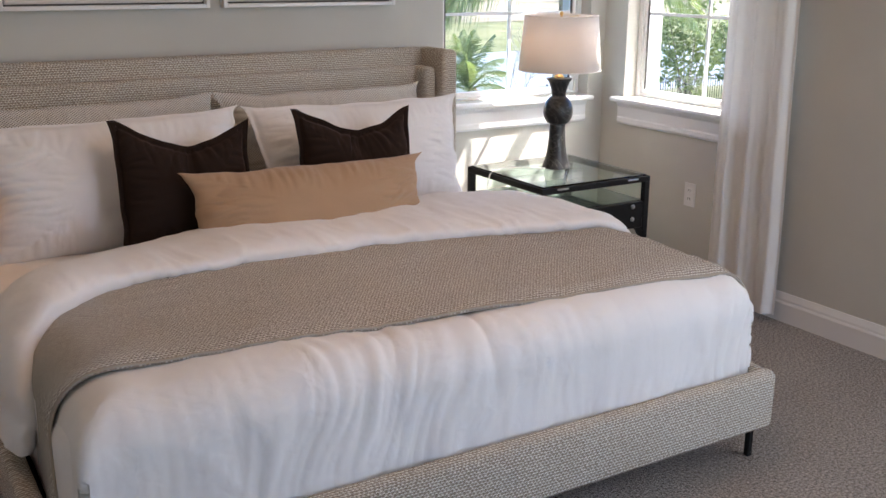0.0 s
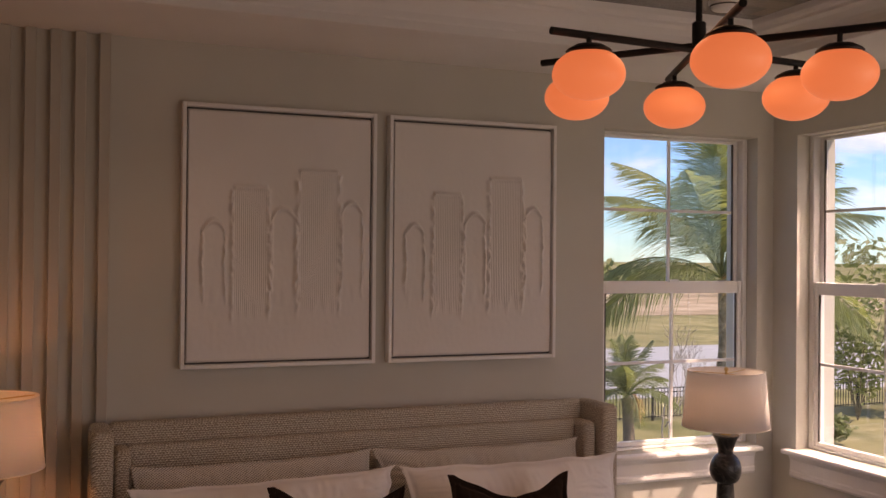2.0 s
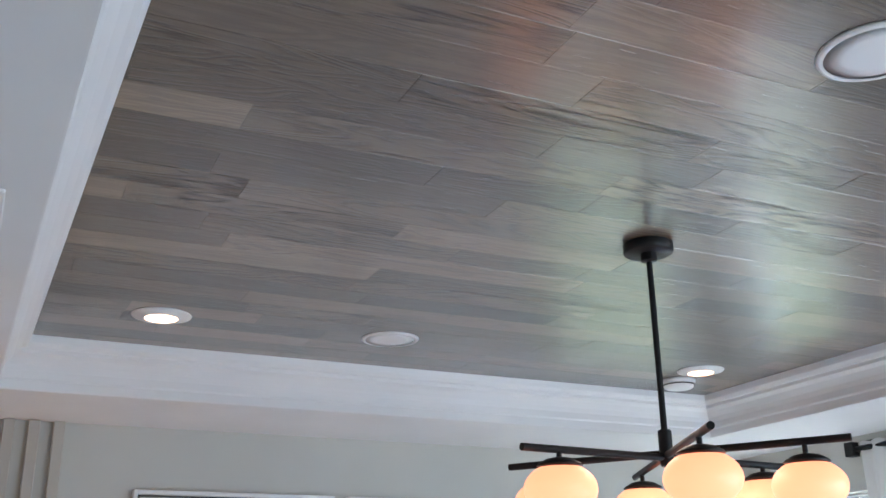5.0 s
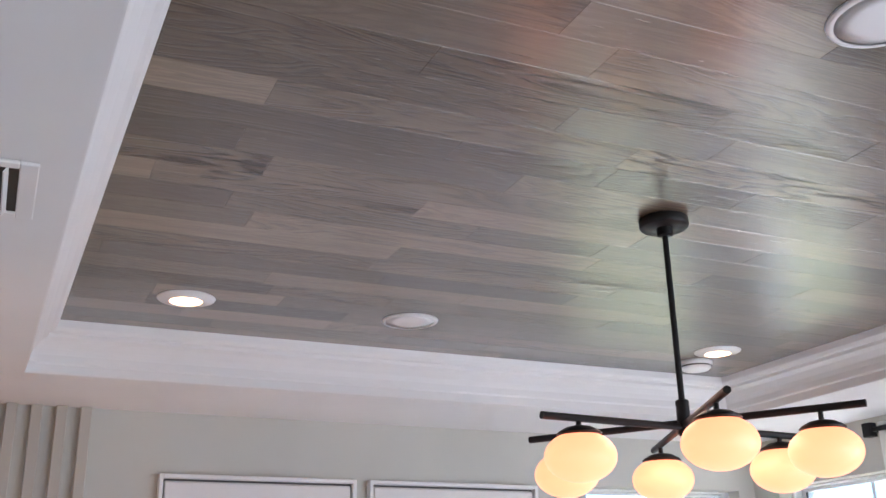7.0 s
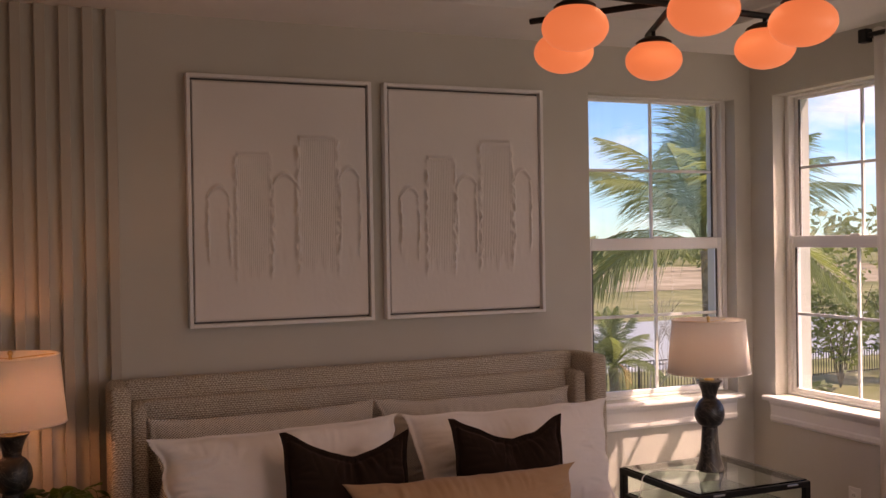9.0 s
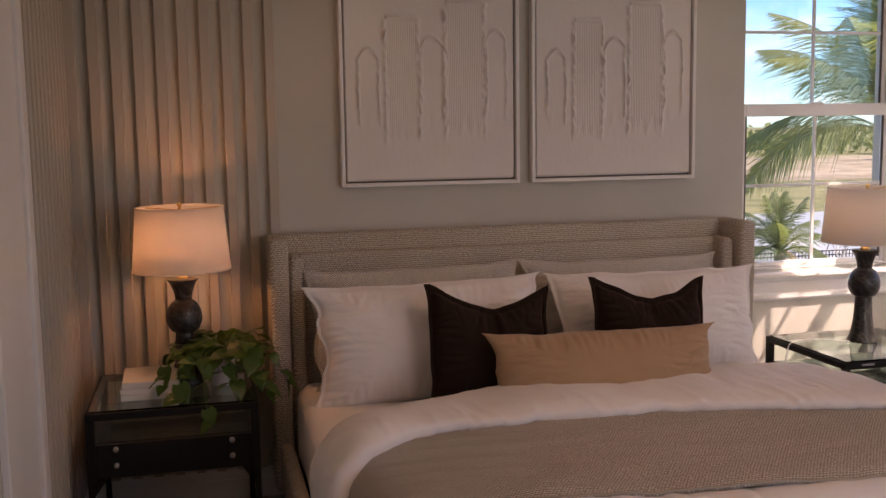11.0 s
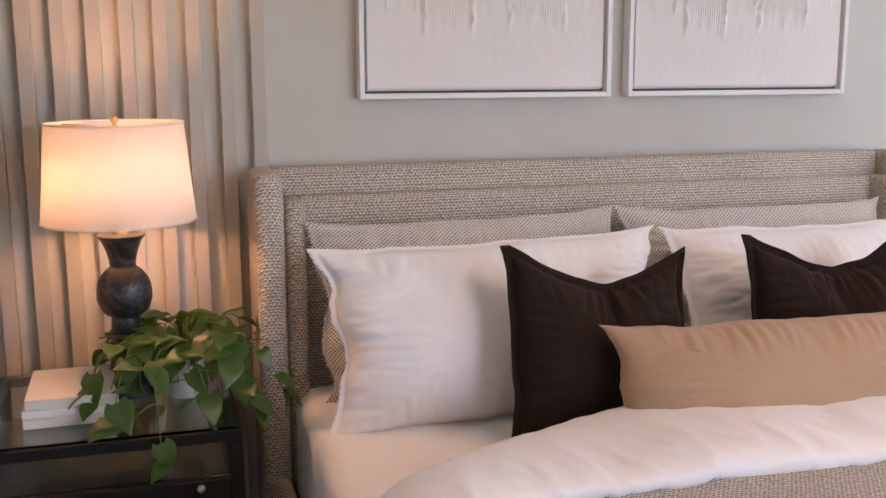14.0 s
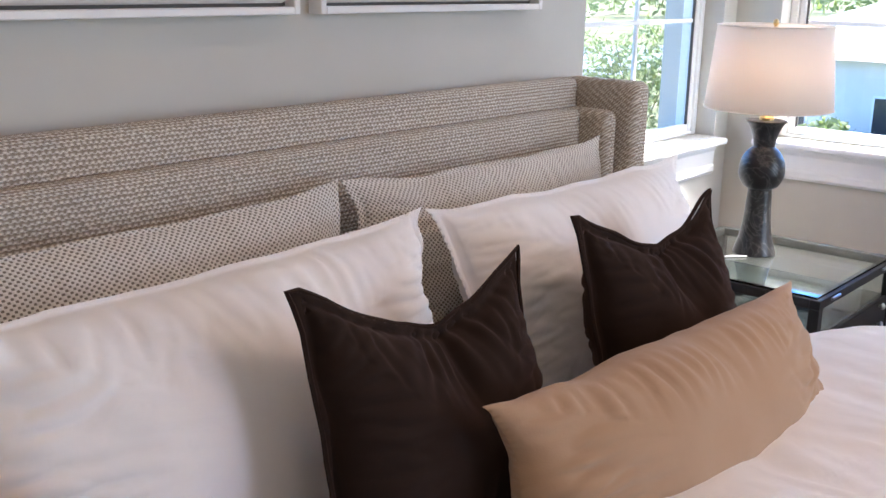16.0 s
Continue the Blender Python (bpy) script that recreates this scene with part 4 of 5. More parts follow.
def picture(x0, seed, label):
    w, h, z0, dep = 0.804, 1.056, 1.352, 0.045
    pic = thing("picture", x0 + w / 2, 0, z0, label, "picture", "pair of pictures over the bed")
    fw, gap = 0.016, 0.007
    for a, b, c, d in ((-w / 2, -w / 2 + fw, 0, h), (w / 2 - fw, w / 2, 0, h), (-w / 2 + fw, w / 2 - fw, 0, fw), (-w / 2 + fw, w / 2 - fw, h - fw, h)):
        part("frame_bar", boxed(a, b, -dep, -0.0005, c, d, 0.002, 1), WHITE, pic, "white float frame")
    # shade of the gap round the canvas is put into this sheet's dark colour
    part("backing", boxed(-w / 2 + fw, w / 2 - fw, -0.012, -0.003, fw, h - fw), GAP, pic, "dark backing sheet standing in for shade in the frame gap")
    cw, ch = w / 2 - fw - gap, h - 2 * (fw + gap)

    def f(a, b):
        v = 1 - b
        e = ss(0, 0.004, min(a, 1 - a)) * ss(0, 0.003, min(b, 1 - b))
        return Vector((-cw + 2 * cw * a, -0.034 - relief(a, v, seed) + 0.022 * (1 - e), fw + gap + ch * b))

    part("canvas", sheet(560, 150, f), CANVAS, pic, "cream canvas with raised combed plaster strokes", True)
    return pic


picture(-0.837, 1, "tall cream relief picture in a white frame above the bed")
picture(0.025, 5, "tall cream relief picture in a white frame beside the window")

# ---- chandelier ----
CHX, CHY = 0.058, -2.136
OPAL = glow("opal_glass", (1.0, 0.268, 0.11), 0.46, (0.5, 0.26, 0.15), 0.45)
ch = thing("chandelier", CHX, CHY, ZT - 0.001, "black metal chandelier with six glowing opal glass globes", "chandelier")
part("canopy", lathe(bmesh.new(), ((0.06, 0.0), (0.062, -0.003), (0.062, -0.022), (0.058, -0.026)), 40), BLACK, ch, "", True)
part("ferrule", lathe(bmesh.new(), ((0.02, -0.026), (0.02, -0.045), (0.012, -0.048)), 20), BLACK, ch)
part("rod", tube(bmesh.new(), [(0, 0, -0.03), (0, 0, -0.5)], 0.0075, 14), BLACK, ch)
part("hub", lathe(bmesh.new(), ((0.013, -0.465), (0.016, -0.468), (0.016, -0.546), (0.012, -0.551)), 20), BLACK, ch)
for k, (ang, dz) in enumerate(((5, -0.53), (65, -0.525), (-55, -0.52))):
    c, s = math.cos(radians(ang)), math.sin(radians(ang))
    part("bar", tube(bmesh.new(), [(-0.408 * c, -0.408 * s, dz), (0.408 * c, 0.408 * s, dz)], 0.0085, 12), BLACK, ch)
    for sg in (-1, 1):
        gx, gy = sg * 0.31 * c, sg * 0.31 * s
        bm = tube(bmesh.new(), [(gx, gy, dz), (gx, gy, -0.556)], 0.006, 10)
        part("neck", bm, BLACK, ch)
        bm = lathe(bmesh.new(), ((0.012, -0.547), (0.03, -0.551), (0.046, -0.56), (0.051, -0.565)), 30)
        bmesh.ops.translate(bm, vec=(gx, gy, 0), verts=bm.verts)
        part("cap", bm, BLACK, ch, "", True)
        prof = [(max(0.003, 0.08 * math.sin(t)), -0.615 + 0.0565 * math.cos(t)) for t in (math.pi * (0.2 + 0.8 * i / 22) for i in range(23))]
        bm = lathe(bmesh.new(), prof, 36)
        bmesh.ops.translate(bm, vec=(gx, gy, 0), verts=bm.verts)
        part("globe", bm, OPAL, ch, "glowing opal glass globe", True)

lamp("chandelier_light", "SPOT", pose(CHX, CHY, ZT - 0.6), 9, (1.0, 0.66, 0.44), radius=0.3, spot=165)

# ---- ceiling fittings ----
LED = glow("led_lens", (1.0, 0.5, 0.25), 2.1)
GRILLE = paint("speaker_cloth", (0.8, 0.8, 0.8), 0.7, 700, 0.3)


def downlight(x, y):
    d = thing("recessed_light", x, y, ZT, "lit white recessed ceiling light", "ceiling light", "recessed lights")
    part("ring", lathe(bmesh.new(), ((0.052, -0.012), (0.055, -0.010), (0.088, -0.004), (0.09, -0.0005), (0.05, -0.0005), (0.05, -0.012)), 44, False), WHITE, d, "", True)
    part("lens", lathe(bmesh.new(), ((0.05, -0.0095), (0.03, -0.0125), (0.002, -0.0135)), 32), LED, d, "warm glowing lens", True)
    lamp("recessed_glow", "SPOT", pose(x, y, ZT - 0.03), 3, (1.0, 0.68, 0.42), radius=0.05, spot=130)


def speaker(x, y):
    d = thing("ceiling_speaker", x, y, ZT, "round white flush ceiling speaker", "speaker", "ceiling speakers")
    part("ring", lathe(bmesh.new(), ((0.083, -0.006), (0.086, -0.007), (0.094, -0.005), (0.096, -0.0005), (0.083, -0.0005)), 48, False), WHITE, d, "", True)
    part("grille", lathe(bmesh.new(), ((0.083, -0.004), (0.05, -0.0052), (0.002, -0.0055)), 40), GRILLE, d, "grey perforated grille", True)


downlight(-0.943, -1.035)
downlight(1.102, -1.035)
speaker(-0.192, -1.035)
speaker(-0.145, -3.048)
sd = thing("smoke_detector", 1.13, -0.86, ZT, "round white smoke detector on the planked ceiling", "smoke detector")
part("housing", lathe(bmesh.new(), ((0.068, -0.0005), (0.068, -0.012), (0.062, -0.016), (0.058, -0.03), (0.05, -0.036), (0.01, -0.038)), 40), WHITE, sd, "", True)
part("vent_ring", lathe(bmesh.new(), ((0.0625, -0.019), (0.0625, -0.025)), 40, False), GAP, sd)

av = thing("air_vent", -1.536, -2.168, ZC, "white ceiling air vent with dark slots", "air vent")
bm = bmesh.new()
for a, b, c, d in ((-0.12, -0.087, -0.138, 0.138), (0.087, 0.12, -0.138, 0.138), (-0.087, 0.087, -0.138, -0.113), (-0.087, 0.087, 0.113, 0.138)):
    box(bm, a, b, c, d, -0.008, -0.0005, 0.002, 1)
part("frame", bm, WHITE, av)
# flat black sheet on the uncut soffit imitates shade inside the vent
part("duct_shade", boxed(-0.087, 0.087, -0.113, 0.113, -0.003, -0.0008), BLACK, av, "black sheet standing in for the shaded duct")
for k in range(5):
    bm = boxed(-0.0015, 0.0015, -0.112, 0.112, -0.009, 0.005)
    bmesh.ops.transform(bm, matrix=pose(-0.066 + 0.033 * k, 0, -0.0085, 0, 28, 0), verts=bm.verts)
    part("slat", bm, WHITE, av)

# ---- curtain and rod ----
rod = thing("curtain_rod", XR - 0.1, -0.9, 2.58, "black metal curtain rod with square bracket", "curtain rod")
part("pole", tube(bmesh.new(), [(0, 0.0, 0.0), (0, -0.62, 0.0)], 0.011, 12), BLACK, rod)
part("bracket", boxed(0.0, 0.0995, -0.012, 0.012, -0.012, 0.012, 0.002, 1), BLACK, rod)
part("wall_plate", boxed(0.088, 0.0995, -0.03, 0.03, -0.045, 0.045, 0.002, 1), BLACK, rod)
part("finial", boxed(-0.022, 0.022, -0.005, 0.04, -0.03, 0.03, 0.003, 1), BLACK, rod, "square black finial")


def drape(u, v):
    t = u
    y = -0.93 - 0.40 * t * (0.92 + 0.08 * (1 - v))
    x = XR - 0.10 + (0.016 * math.sin(2 * math.pi * 3.2 * t + 0.5 * math.sin(4 * v)) + 0.006 * math.sin(2 * math.pi * 7.3 * t + 1 + v)) * (0.55 + 0.45 * (1 - v))
    x += 0.008 * noise.noise(Vector((t * 6, v * 3, 0)))
    return Vector((x, y, 0.045 + 2.56 * v + 0.004 * math.sin(28 * t)))


cu = thing("curtain", XR - 0.1, -1.13, 1.3, "sheer white curtain hanging gathered beside the window", "curtain")
ci = cu.matrix_world.inverted()
thick(part("panel", sheet(110, 40, lambda u, v: ci @ drape(u, v)), SHEER, cu, "", True), 0.0015, 0)
bm = sheet(110, 2, lambda u, v: ci @ (drape(u, 0.0 + 0.016 * v) + Vector((-0.003, 0, 0))))
part("hem", bm, SHEER, cu, "", True)

# ---- outlet ----
out = thing("wall_outlet", XR, -0.695, 0.457, "white wall outlet with two sockets", "outlet")
part("plate", boxed(-0.006, -0.0005, -0.036, 0.036, -0.058, 0.058, 0.002, 2), WHITE, out)
for k in (-0.02, 0.02):
    so = part("socket", boxed(-0.009, -0.0062, -0.017, 0.017, k - 0.015, k + 0.015, 0.001, 1), VINYL, out)
    for q in (-0.006, 0.006):
        part("slot", boxed(-0.0098, -0.0092, q - 0.0012, q + 0.0012, k - 0.004, k + 0.007), BLACK, so)

# lamp cord over the glass top
cord = thing("lamp_cord", 1.3, -0.4, 0.606, "thin pale lamp cord lying on the glass top", "cord")
gi = cord.matrix_world.inverted()
pts = ((1.405, -0.44, 0.612), (1.36, -0.40, 0.613), (1.27, -0.35, 0.612), (1.19, -0.36, 0.613), (1.13, -0.40, 0.612), (1.105, -0.42, 0.6), (1.1, -0.41, 0.54), (1.1, -0.36, 0.42), (1.09, -0.3, 0.3))
part("wire", tube(bmesh.new(), [gi @ Vector(p) for p in smooth_profile(pts, 5)], 0.0022, 6), WHITE, cord)

# ---- books and plant on the nightstand ----
PAGES = paint("book_pages", (0.72, 0.68, 0.6), 0.8, 500, 0.2)
rng = random.Random(9)
z = 0.6085
for k, (w, d, h, rz, c) in enumerate(((0.215, 0.27, 0.022, 2, (0.76, 0.73, 0.68)), (0.205, 0.262, 0.02, -1, (0.8, 0.78, 0.74)), (0.2, 0.255, 0.024, 1.5, (0.74, 0.7, 0.64)))):
    bk = thing("book", -1.65, -0.40, z, "pale cloth-bound book in a stack", "book", "stack of books", rz)
    bm = bmesh.new()
    box(bm, -w / 2, w / 2, -d / 2, d / 2, 0, 0.0025, 0.0008, 1)
    box(bm, -w / 2, w / 2, -d / 2, d / 2, h - 0.0025, h, 0.0008, 1)
    box(bm, -w / 2, w / 2, -d / 2, -d / 2 + 0.003, 0.0026, h - 0.0026, 0.0008, 1)
    part("cover", bm, paint("book_cover", c, 0.7, 300, 0.1), bk)
    part("pages", boxed(-w / 2 + 0.004, w / 2 - 0.004, -d / 2 + 0.004, d / 2 - 0.004, 0.0027, h - 0.0027), PAGES, bk)
    z += h + 0.0006

LEAF = leaf_mat("pothos_leaf", (0.013, 0.042, 0.011), (0.095, 0.18, 0.042), 0.3)
STEM = mat("stem_green", (0.13, 0.2, 0.06), 0.5)
SOIL = mottled("soil", (0.03, 0.02, 0.015), (0.08, 0.055, 0.04), 60)
plant = thing("potted_plant", -1.379, -0.365, 0.6085, "trailing green pothos in a small white pot", "plant")
part("pot", lathe(bmesh.new(), ((0.042, 0), (0.044, 0.002), (0.056, 0.1), (0.058, 0.108), (0.054, 0.108), (0.05, 0.09), (0.002, 0.088)), 36), WHITE, plant, "white ceramic pot", True)
part("soil", lathe(bmesh.new(), ((0.05, 0.0885), (0.03, 0.094), (0.003, 0.096)), 24), SOIL, plant)


def leaf_bm(length):
    bm = bmesh.new()
    n = 7
    rows = []
    for i in range(n + 1):
        t = i / n
        wd = 0.42 * length * (math.sin(math.pi * min(1, t * 0.93 + 0.12)) ** 0.75) * (1 - 0.45 * t) * (1.25 if t < 0.35 else 1.1)
        wd = 0.002 if i == n else max(wd, 0.004)
        back = -0.12 * length * (1 - t) ** 3
        zz = -0.25 * length * t * t
        rows.append([bm.verts.new((s * wd, t * length + (back if abs(s) > 0.9 else 0), zz + 0.22 * wd * abs(s) - 0.05 * length * (abs(s) > 0.9))) for s in (-1, -0.5, 0, 0.5, 1)])
    for a, b in zip(rows, rows[1:]):
        for k in range(4):
            bm.faces.new((a[k], a[k + 1], b[k + 1], b[k]))
    return bm


leaf_meshes = [mesh("leaf", leaf_bm(s), LEAF, True) for s in (0.053, 0.067, 0.08)]
stems = bmesh.new()
leaves = []
VINES = ((-2.35, 0.3, 0.1), (-2.0, 0.31, 0.09), (-2.75, 0.26, 0.03), (-1.2, 0.27, 0.08), (-0.55, 0.25, 0.12), (-1.6, 0.2, 0.02))
for k in range(34 + len(VINES)):
    if k < 34:
        ang, reach, drop = k * 2.399 + rng.uniform(-0.3, 0.3), rng.uniform(0.05, 0.2), rng.choice((-0.06, -0.05, -0.03, 0.0, 0.03))
    else:
        ang, reach, drop = VINES[k - 34]
    pts = []
    for i in range(11):
        t = i / 10
        rad = 0.015 + reach * (1 - (1 - t) ** 1.6)
        zz = 0.095 + 0.13 * math.sin(math.pi * min(1, 0.2 + 0.62 * t)) - (0.05 + drop) * t**2.0 - 0.04
        px, py = rad * math.cos(ang + 0.25 * t), rad * math.sin(ang + 0.25 * t)
        pts.append(Vector((px, py, max(zz, 0.012) if py > -0.298 else zz - 0.05 * (t > 0.8))))
    tube(stems, pts, 0.0021, 5, 0.0011)
    for i in (3, 5, 6, 8, 9, 10) if reach > 0.22 else (4, 6, 8, 10) if reach > 0.1 else (6, 10):
        leaves.append((pts[i], ang + rng.uniform(-1.2, 1.2), rng.uniform(-75, 25)))
part("vine", stems, STEM, plant, "", True)
for p, ang, dip in leaves:
    ob = new("leaf", rng.choice(leaf_meshes))
    ob.parent = plant
    ob.matrix_basis = Matrix.Translation(p + Vector((0, 0, 0.004))) @ pose(0, 0, 0, dip, rng.uniform(-25, 25), math.degrees(ang) - 90)

# ---- outdoors ----
GZ = -4.2
GRASS = mottled("lawn", (0.09, 0.11, 0.04), (0.29, 0.27, 0.14), 0.35, 0.95, 0.5, 1)
SAND = mottled("dry_ground", (0.2, 0.16, 0.1), (0.42, 0.36, 0.27), 0.2, 0.95, 0.3)
bm = bmesh.new()
bmesh.ops.create_grid(bm, x_segments=40, y_segments=40, size=2500)
bmesh.ops.translate(bm, vec=(0, 0, GZ), verts=bm.verts)
setting("ground", bm, GRASS)
# storey below the bedroom
setting("wall_lower_storey", boxed(XL - TH, XR + TH, BACK - TH, TH, GZ - 0.05, -0.125), WALL)
WATER = mat("lake_water", (0.34, 0.36, 0.35), 0.4, spec=0.3)
wn = Nodes(WATER)
wn.bump(wn.noise(wn.coords("Object", (0.5, 2.2, 1)), 1.1, 4), 0.25, 0.08)


def blob(cx, cy, rx, ry, z, seed, n=72):
    bm = bmesh.new()
    vs = []
    for k in range(n):
        t = 2 * math.pi * k / n
        r = 1 + 0.14 * noise.noise(Vector((math.cos(t) * 2, math.sin(t) * 2, seed)))
        vs.append(bm.verts.new((cx + rx * r * math.cos(t), cy + ry * r * math.sin(t), z)))
    bm.faces.new(vs)
    return bm


setting("lake_water", blob(38, 43, 44, 11, GZ + 0.03, 3), WATER)
setting("far_bank_ground", blob(75, 122, 110, 36, GZ + 0.05, 5), SAND)
FENCE = paint("dark_fence", (0.02, 0.022, 0.022), 0.5)
fence = thing("fence", 21, 27.5, GZ, "long dark metal picket fence at the lake's edge", "fence")
post, picket = mesh("post", boxed(-0.035, 0.035, -0.035, 0.035, 0, 1.3), FENCE), mesh("picket", boxed(-0.012, 0.012, -0.012, 0.012, 0.08, 1.22), FENCE)
rails = bmesh.new()
for z in (0.15, 1.05, 1.2):
    box(rails, -6, 24, -0.016, 0.016, z - 0.02, z + 0.02)
part("rail", rails, FENCE, fence)
for k in range(13):
    ob = new("post", post)
    ob.parent, ob.location = fence, (-6 + 2.5 * k, 0, 0)
for k in range(214):
    ob = new("picket", picket)
    ob.parent, ob.location = fence, (-5.93 + 0.14 * k, 0, 0)

FROND = leaf_mat("palm_frond", (0.07, 0.11, 0.045), (0.23, 0.28, 0.13), 0.5)
DRY = leaf_mat("dry_frond", (0.25, 0.13, 0.06), (0.5, 0.33, 0.17), 0.6)
BARK = mottled("palm_bark", (0.12, 0.09, 0.06), (0.3, 0.25, 0.19), 8, 0.9, 0.6)
TWIG = mottled("pale_twig", (0.3, 0.26, 0.22), (0.5, 0.45, 0.4), 12)


def frond(length, droop, leaflets, rng):
    bm = bmesh.new()
    pts = []
    for i in range(15):
        t = i / 14
        pts.append(Vector((length * (t - 0.12 * droop * t * t), 0, length * (0.75 * t * (1 - droop * 0.5) - (0.35 + 0.6 * droop) * t * t))))
    tube(bm, pts, 0.025, 4, 0.005)
    for k in range(leaflets):
        t = 0.12 + 0.87 * k / leaflets
        i = min(13, int(t * 14))
        p = pts[i].lerp(pts[i + 1], t * 14 - i)
        d = (pts[i + 1] - pts[i]).normalized()
        ln = length * 0.36 * math.sin(math.pi * min(1, 0.18 + 0.8 * t)) * rng.uniform(0.8, 1.15)
        for s in (-1, 1):
            q = p + d * ln * 0.55 + Vector((0, s * ln * 0.6, -ln * rng.uniform(0.25, 0.7)))
            m = p.lerp(q, 0.5) + Vector((0, 0, ln * 0.1))
            w = Vector((0.006 * length / 2 + 0.004, 0, 0))
            a, b, c, e, f = bm.verts.new(p - w * 0.4), bm.verts.new(p + w * 0.4), bm.verts.new(m + w), bm.verts.new(m - w), bm.verts.new(q)
            bm.faces.new((a, b, c, e))
            bm.faces.new((e, c, f))
    return bm


def palm(x, y, crown_z, size, count, seed, label, dry=1):
    rng = random.Random(seed)
    pa = thing("palm_tree", x, y, GZ, label, "tree", "palms")
    h = crown_z - GZ
    bm = bmesh.new()
    rings = [(0.1 * math.sin(i * 0.4), 0.05 * math.sin(i * 0.7), h * i / 24) for i in range(25)]
    tube(bm, rings, 0.16, 10, 0.1)
    part("trunk", bm, BARK, pa, "", True)
    kinds = [mesh("frond", frond(size, d, 84, rng), FROND) for d in (0.1, 0.45, 0.85)]
    kinds.append(mesh("dry_frond", frond(size * 0.9, 1.0, 40, rng), DRY))
    for k in range(count):
        ang, lev = k * 137.5 + rng.uniform(-15, 15), k / count
        m = kinds[3] if k >= count - dry else kinds[0 if lev < 0.3 else 1 if lev < 0.7 else 2]
        ob = new(m.name.split(".")[0], m)
        ob.parent = pa
        ob.matrix_basis = Matrix.Translation(Vector(rings[-1]) + Vector((0, 0, 0.05))) @ pose(0, 0, 0, 0, 0, ang) @ pose(0, 0, 0, rng.uniform(-20, 20), -72 + 80 * lev, 0)
    return pa


palm(13.25, 14.8, 1.35, 3.9, 30, 3, "tall green palm with drooping fronds beside the lake", 2)
palm(9.1, 12.3, -0.85, 1.15, 17, 5, "low fan-like palm below the window", 1)

CROWN = leaf_mat("tree_leaves", (0.04, 0.075, 0.02), (0.19, 0.24, 0.08), 0.6)


def leafy(bm, cx, cy, cz, rx, ry, rz, n, size, rng):
    """Scattered small leaf clumps in an uneven mound."""
    for _ in range(n):
        while True:
            p = Vector((rng.uniform(-1, 1), rng.uniform(-1, 1), rng.uniform(-1, 1)))
            lim = 0.72 + 0.4 * noise.noise(p * 2.1 + Vector((cx, cy, 0)))
            if p.length < lim:
                break
        c = Vector((cx + p.x * rx, cy + p.y * ry, cz + p.z * rz))
        a = Vector((rng.gauss(0, 1), rng.gauss(0, 1), rng.gauss(0, 1))).normalized()
        b = a.orthogonal().normalized()
        s = size * rng.uniform(0.6, 1.4)
        bm.faces.new([bm.verts.new(c + a * s), bm.verts.new(c + b * s * 0.5), bm.verts.new(c - a * s), bm.verts.new(c - b * s * 0.5)])


def shrub(x, y, r, h, seed, label, n=700):
    rng = random.Random(seed)
    t = thing("shrub", x, y, GZ, label, "shrub", "garden shrubs")
    bm = bmesh.new()
    for k in range(6):
        a = k * 1.05
        tube(bm, [(0, 0, 0), (0.3 * r * math.cos(a), 0.3 * r * math.sin(a), h * 0.4), (0.7 * r * math.cos(a), 0.7 * r * math.sin(a), h * 0.8)], 0.03, 5, 0.01)
    part("limbs", bm, BARK, t)
    bm = bmesh.new()
    leafy(bm, 0, 0, h * 0.58, r, r, h * 0.5, n * 2, 0.12, rng)
    part("crown", bm, CROWN, t)


shrub(27.5, 25.0, 1.7, 5.0, 11, "dense green tree near the fence", 1000)
shrub(31.0, 25.4, 2.0, 4.4, 12, "tall green shrub near the fence", 1000)
shrub(23.0, 21.6, 0.9, 1.0, 13, "low bright green shrub on the lawn", 300)
shrub(35.0, 24.0, 2.6, 5.2, 14, "broad green tree by the neighbouring house", 1000)
shrub(29.5, 10.0, 1.3, 1.7, 16, "low rounded hedge plant before the house", 500)
shrub(30.0, 17.0, 2.4, 4.4, 17, "tall leafy green tree in front of the house", 1000)

bt = thing("bare_tree", 15.9, 20.8, GZ, "small bare tree with pale thin twigs", "tree")
rng = random.Random(21)
bm = bmesh.new()


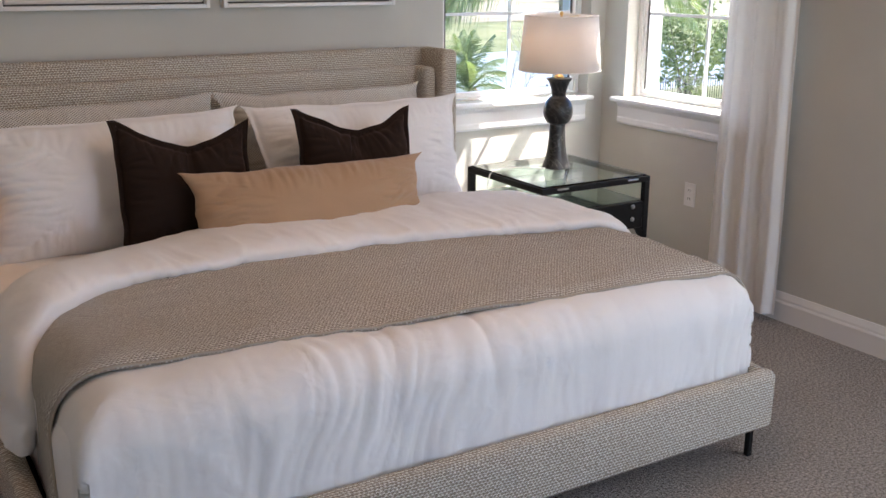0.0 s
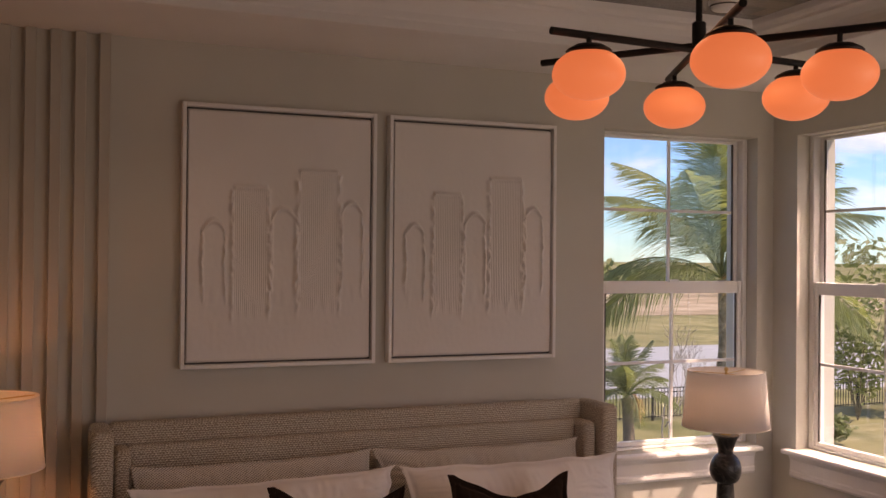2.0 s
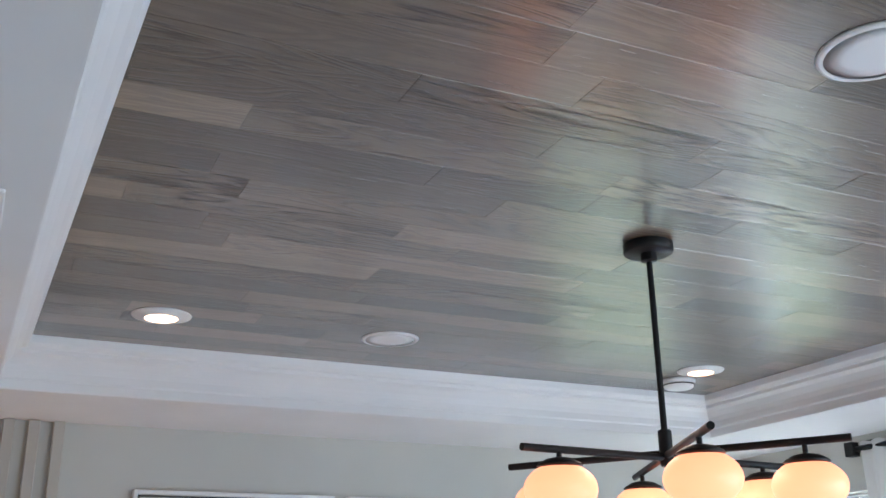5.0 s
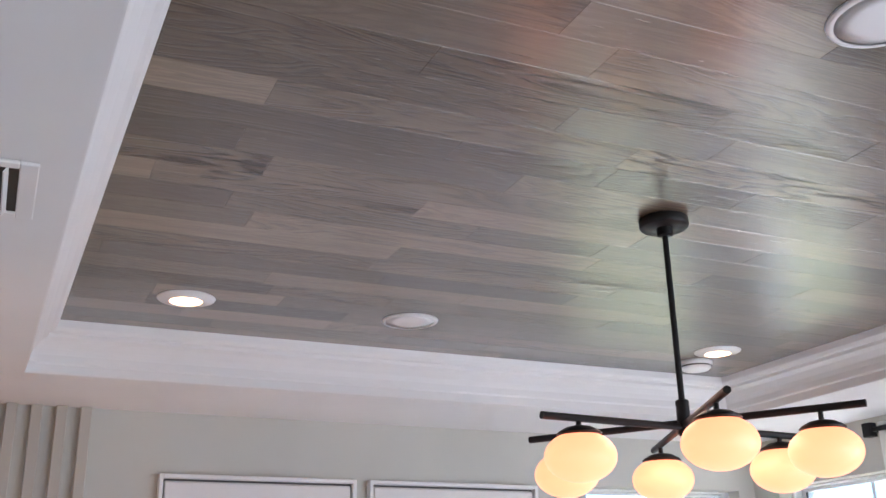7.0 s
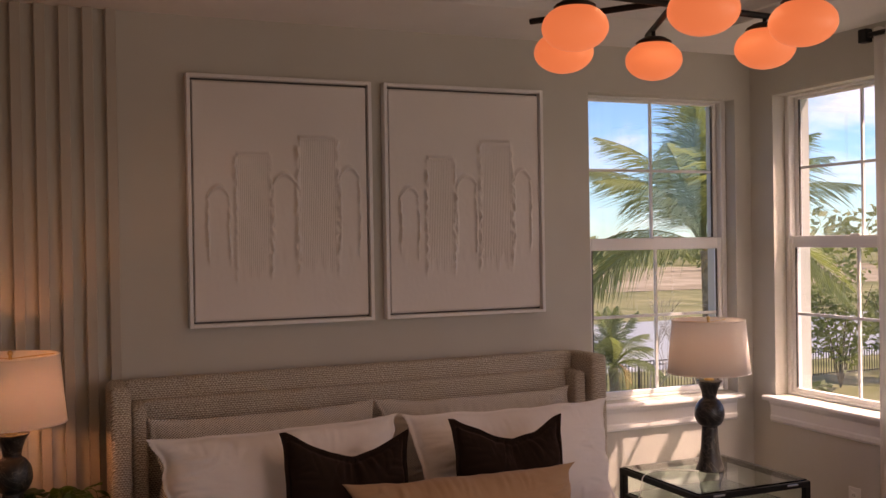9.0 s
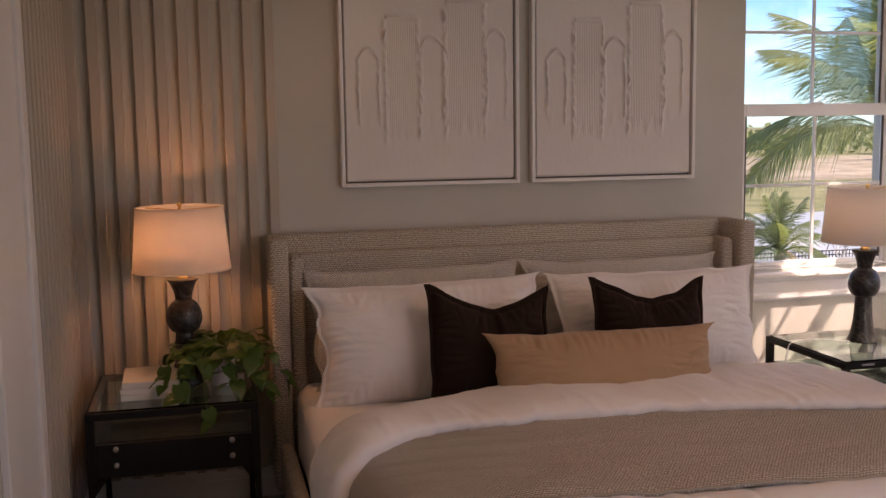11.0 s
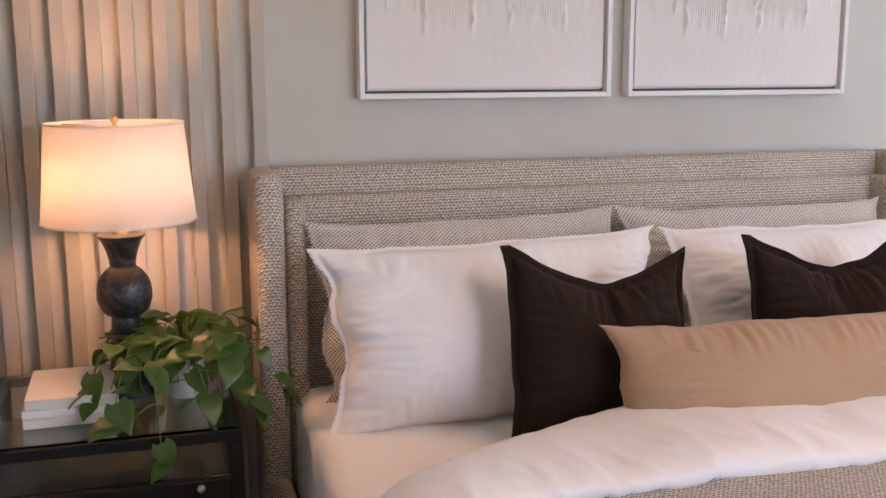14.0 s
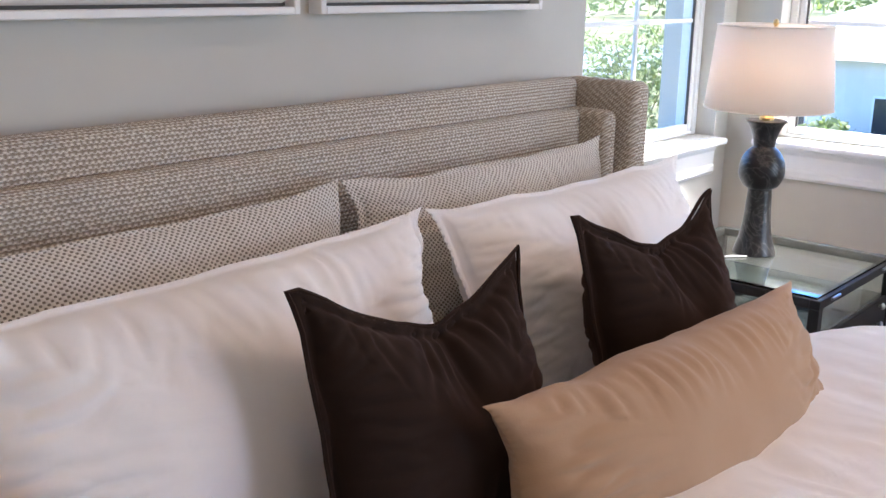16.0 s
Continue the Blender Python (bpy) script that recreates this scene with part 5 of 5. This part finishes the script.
def branch(p, d, ln, r, depth):
    q = p + d * ln
    tube(bm, [p, p.lerp(q, 0.5) + Vector((rng.uniform(-1, 1), rng.uniform(-1, 1), 0)) * ln * 0.06, q], r, 5, r * 0.6)
    if depth:
        for k in range(3):
            nd = (d + Vector((rng.uniform(-0.8, 0.8), rng.uniform(-0.8, 0.8), rng.uniform(-0.1, 0.5)))).normalized()
            branch(p.lerp(q, rng.uniform(0.5, 1.0)), nd, ln * 0.66, r * 0.6, depth - 1)


branch(Vector((0, 0, 0)), Vector((0, 0, 1)), 1.9, 0.035, 5)
part("limbs", bm, TWIG, bt)

# far woods round the horizon
rng = random.Random(31)
bm = bmesh.new()
for k in range(130):
    a = radians(-50 + 150 * k / 130)
    d = rng.uniform(170, 230)
    tall = 1.0 if a > radians(41) else 0.5
    leafy(bm, d * math.sin(a), d * math.cos(a), GZ + 5 * tall, 6, 6, rng.uniform(5.5, 8.5) * tall, 110, 0.9, rng)
tagged(new("far_woods", mesh("far_woods", bm, CROWN)), "distant line of dark green trees beyond the lake", "trees", kind="stuff")

ROOF = mottled("grey_roof", (0.38, 0.38, 0.36), (0.52, 0.52, 0.5), 4)
STUCCO = paint("pale_stucco", (0.7, 0.68, 0.64), 0.85, 60, 0.2)
house = thing("house", 37, 9, GZ, "pale stucco house with a grey hipped roof", "house")
part("wall", boxed(-5, 5, -6, 6, 0, 3.3), STUCCO, house)
bm = bmesh.new()
e = [bm.verts.new(p) for p in ((-5.6, -6.6, 3.3), (5.6, -6.6, 3.3), (5.6, 6.6, 3.3), (-5.6, 6.6, 3.3))]
r = [bm.verts.new(p) for p in ((0, -2.2, 5.1), (0, 2.2, 5.1))]
for f in ((e[0], e[1], r[0]), (e[1], e[2], r[1], r[0]), (e[2], e[3], r[1]), (e[3], e[0], r[0], r[1]), (e[3], e[2], e[1], e[0])):
    bm.faces.new(f)
part("roof", bm, ROOF, house)
for k in (-3.6, -0.6, 2.6):
    wn2 = part("window", boxed(-5.04, -4.99, k, k + 1.1, 0.9, 2.2), WHITE, house)
    part("pane", boxed(-5.06, -5.042, k + 0.08, k + 1.02, 0.98, 2.12), mat("dark_pane", (0.03, 0.04, 0.05), 0.05), wn2)
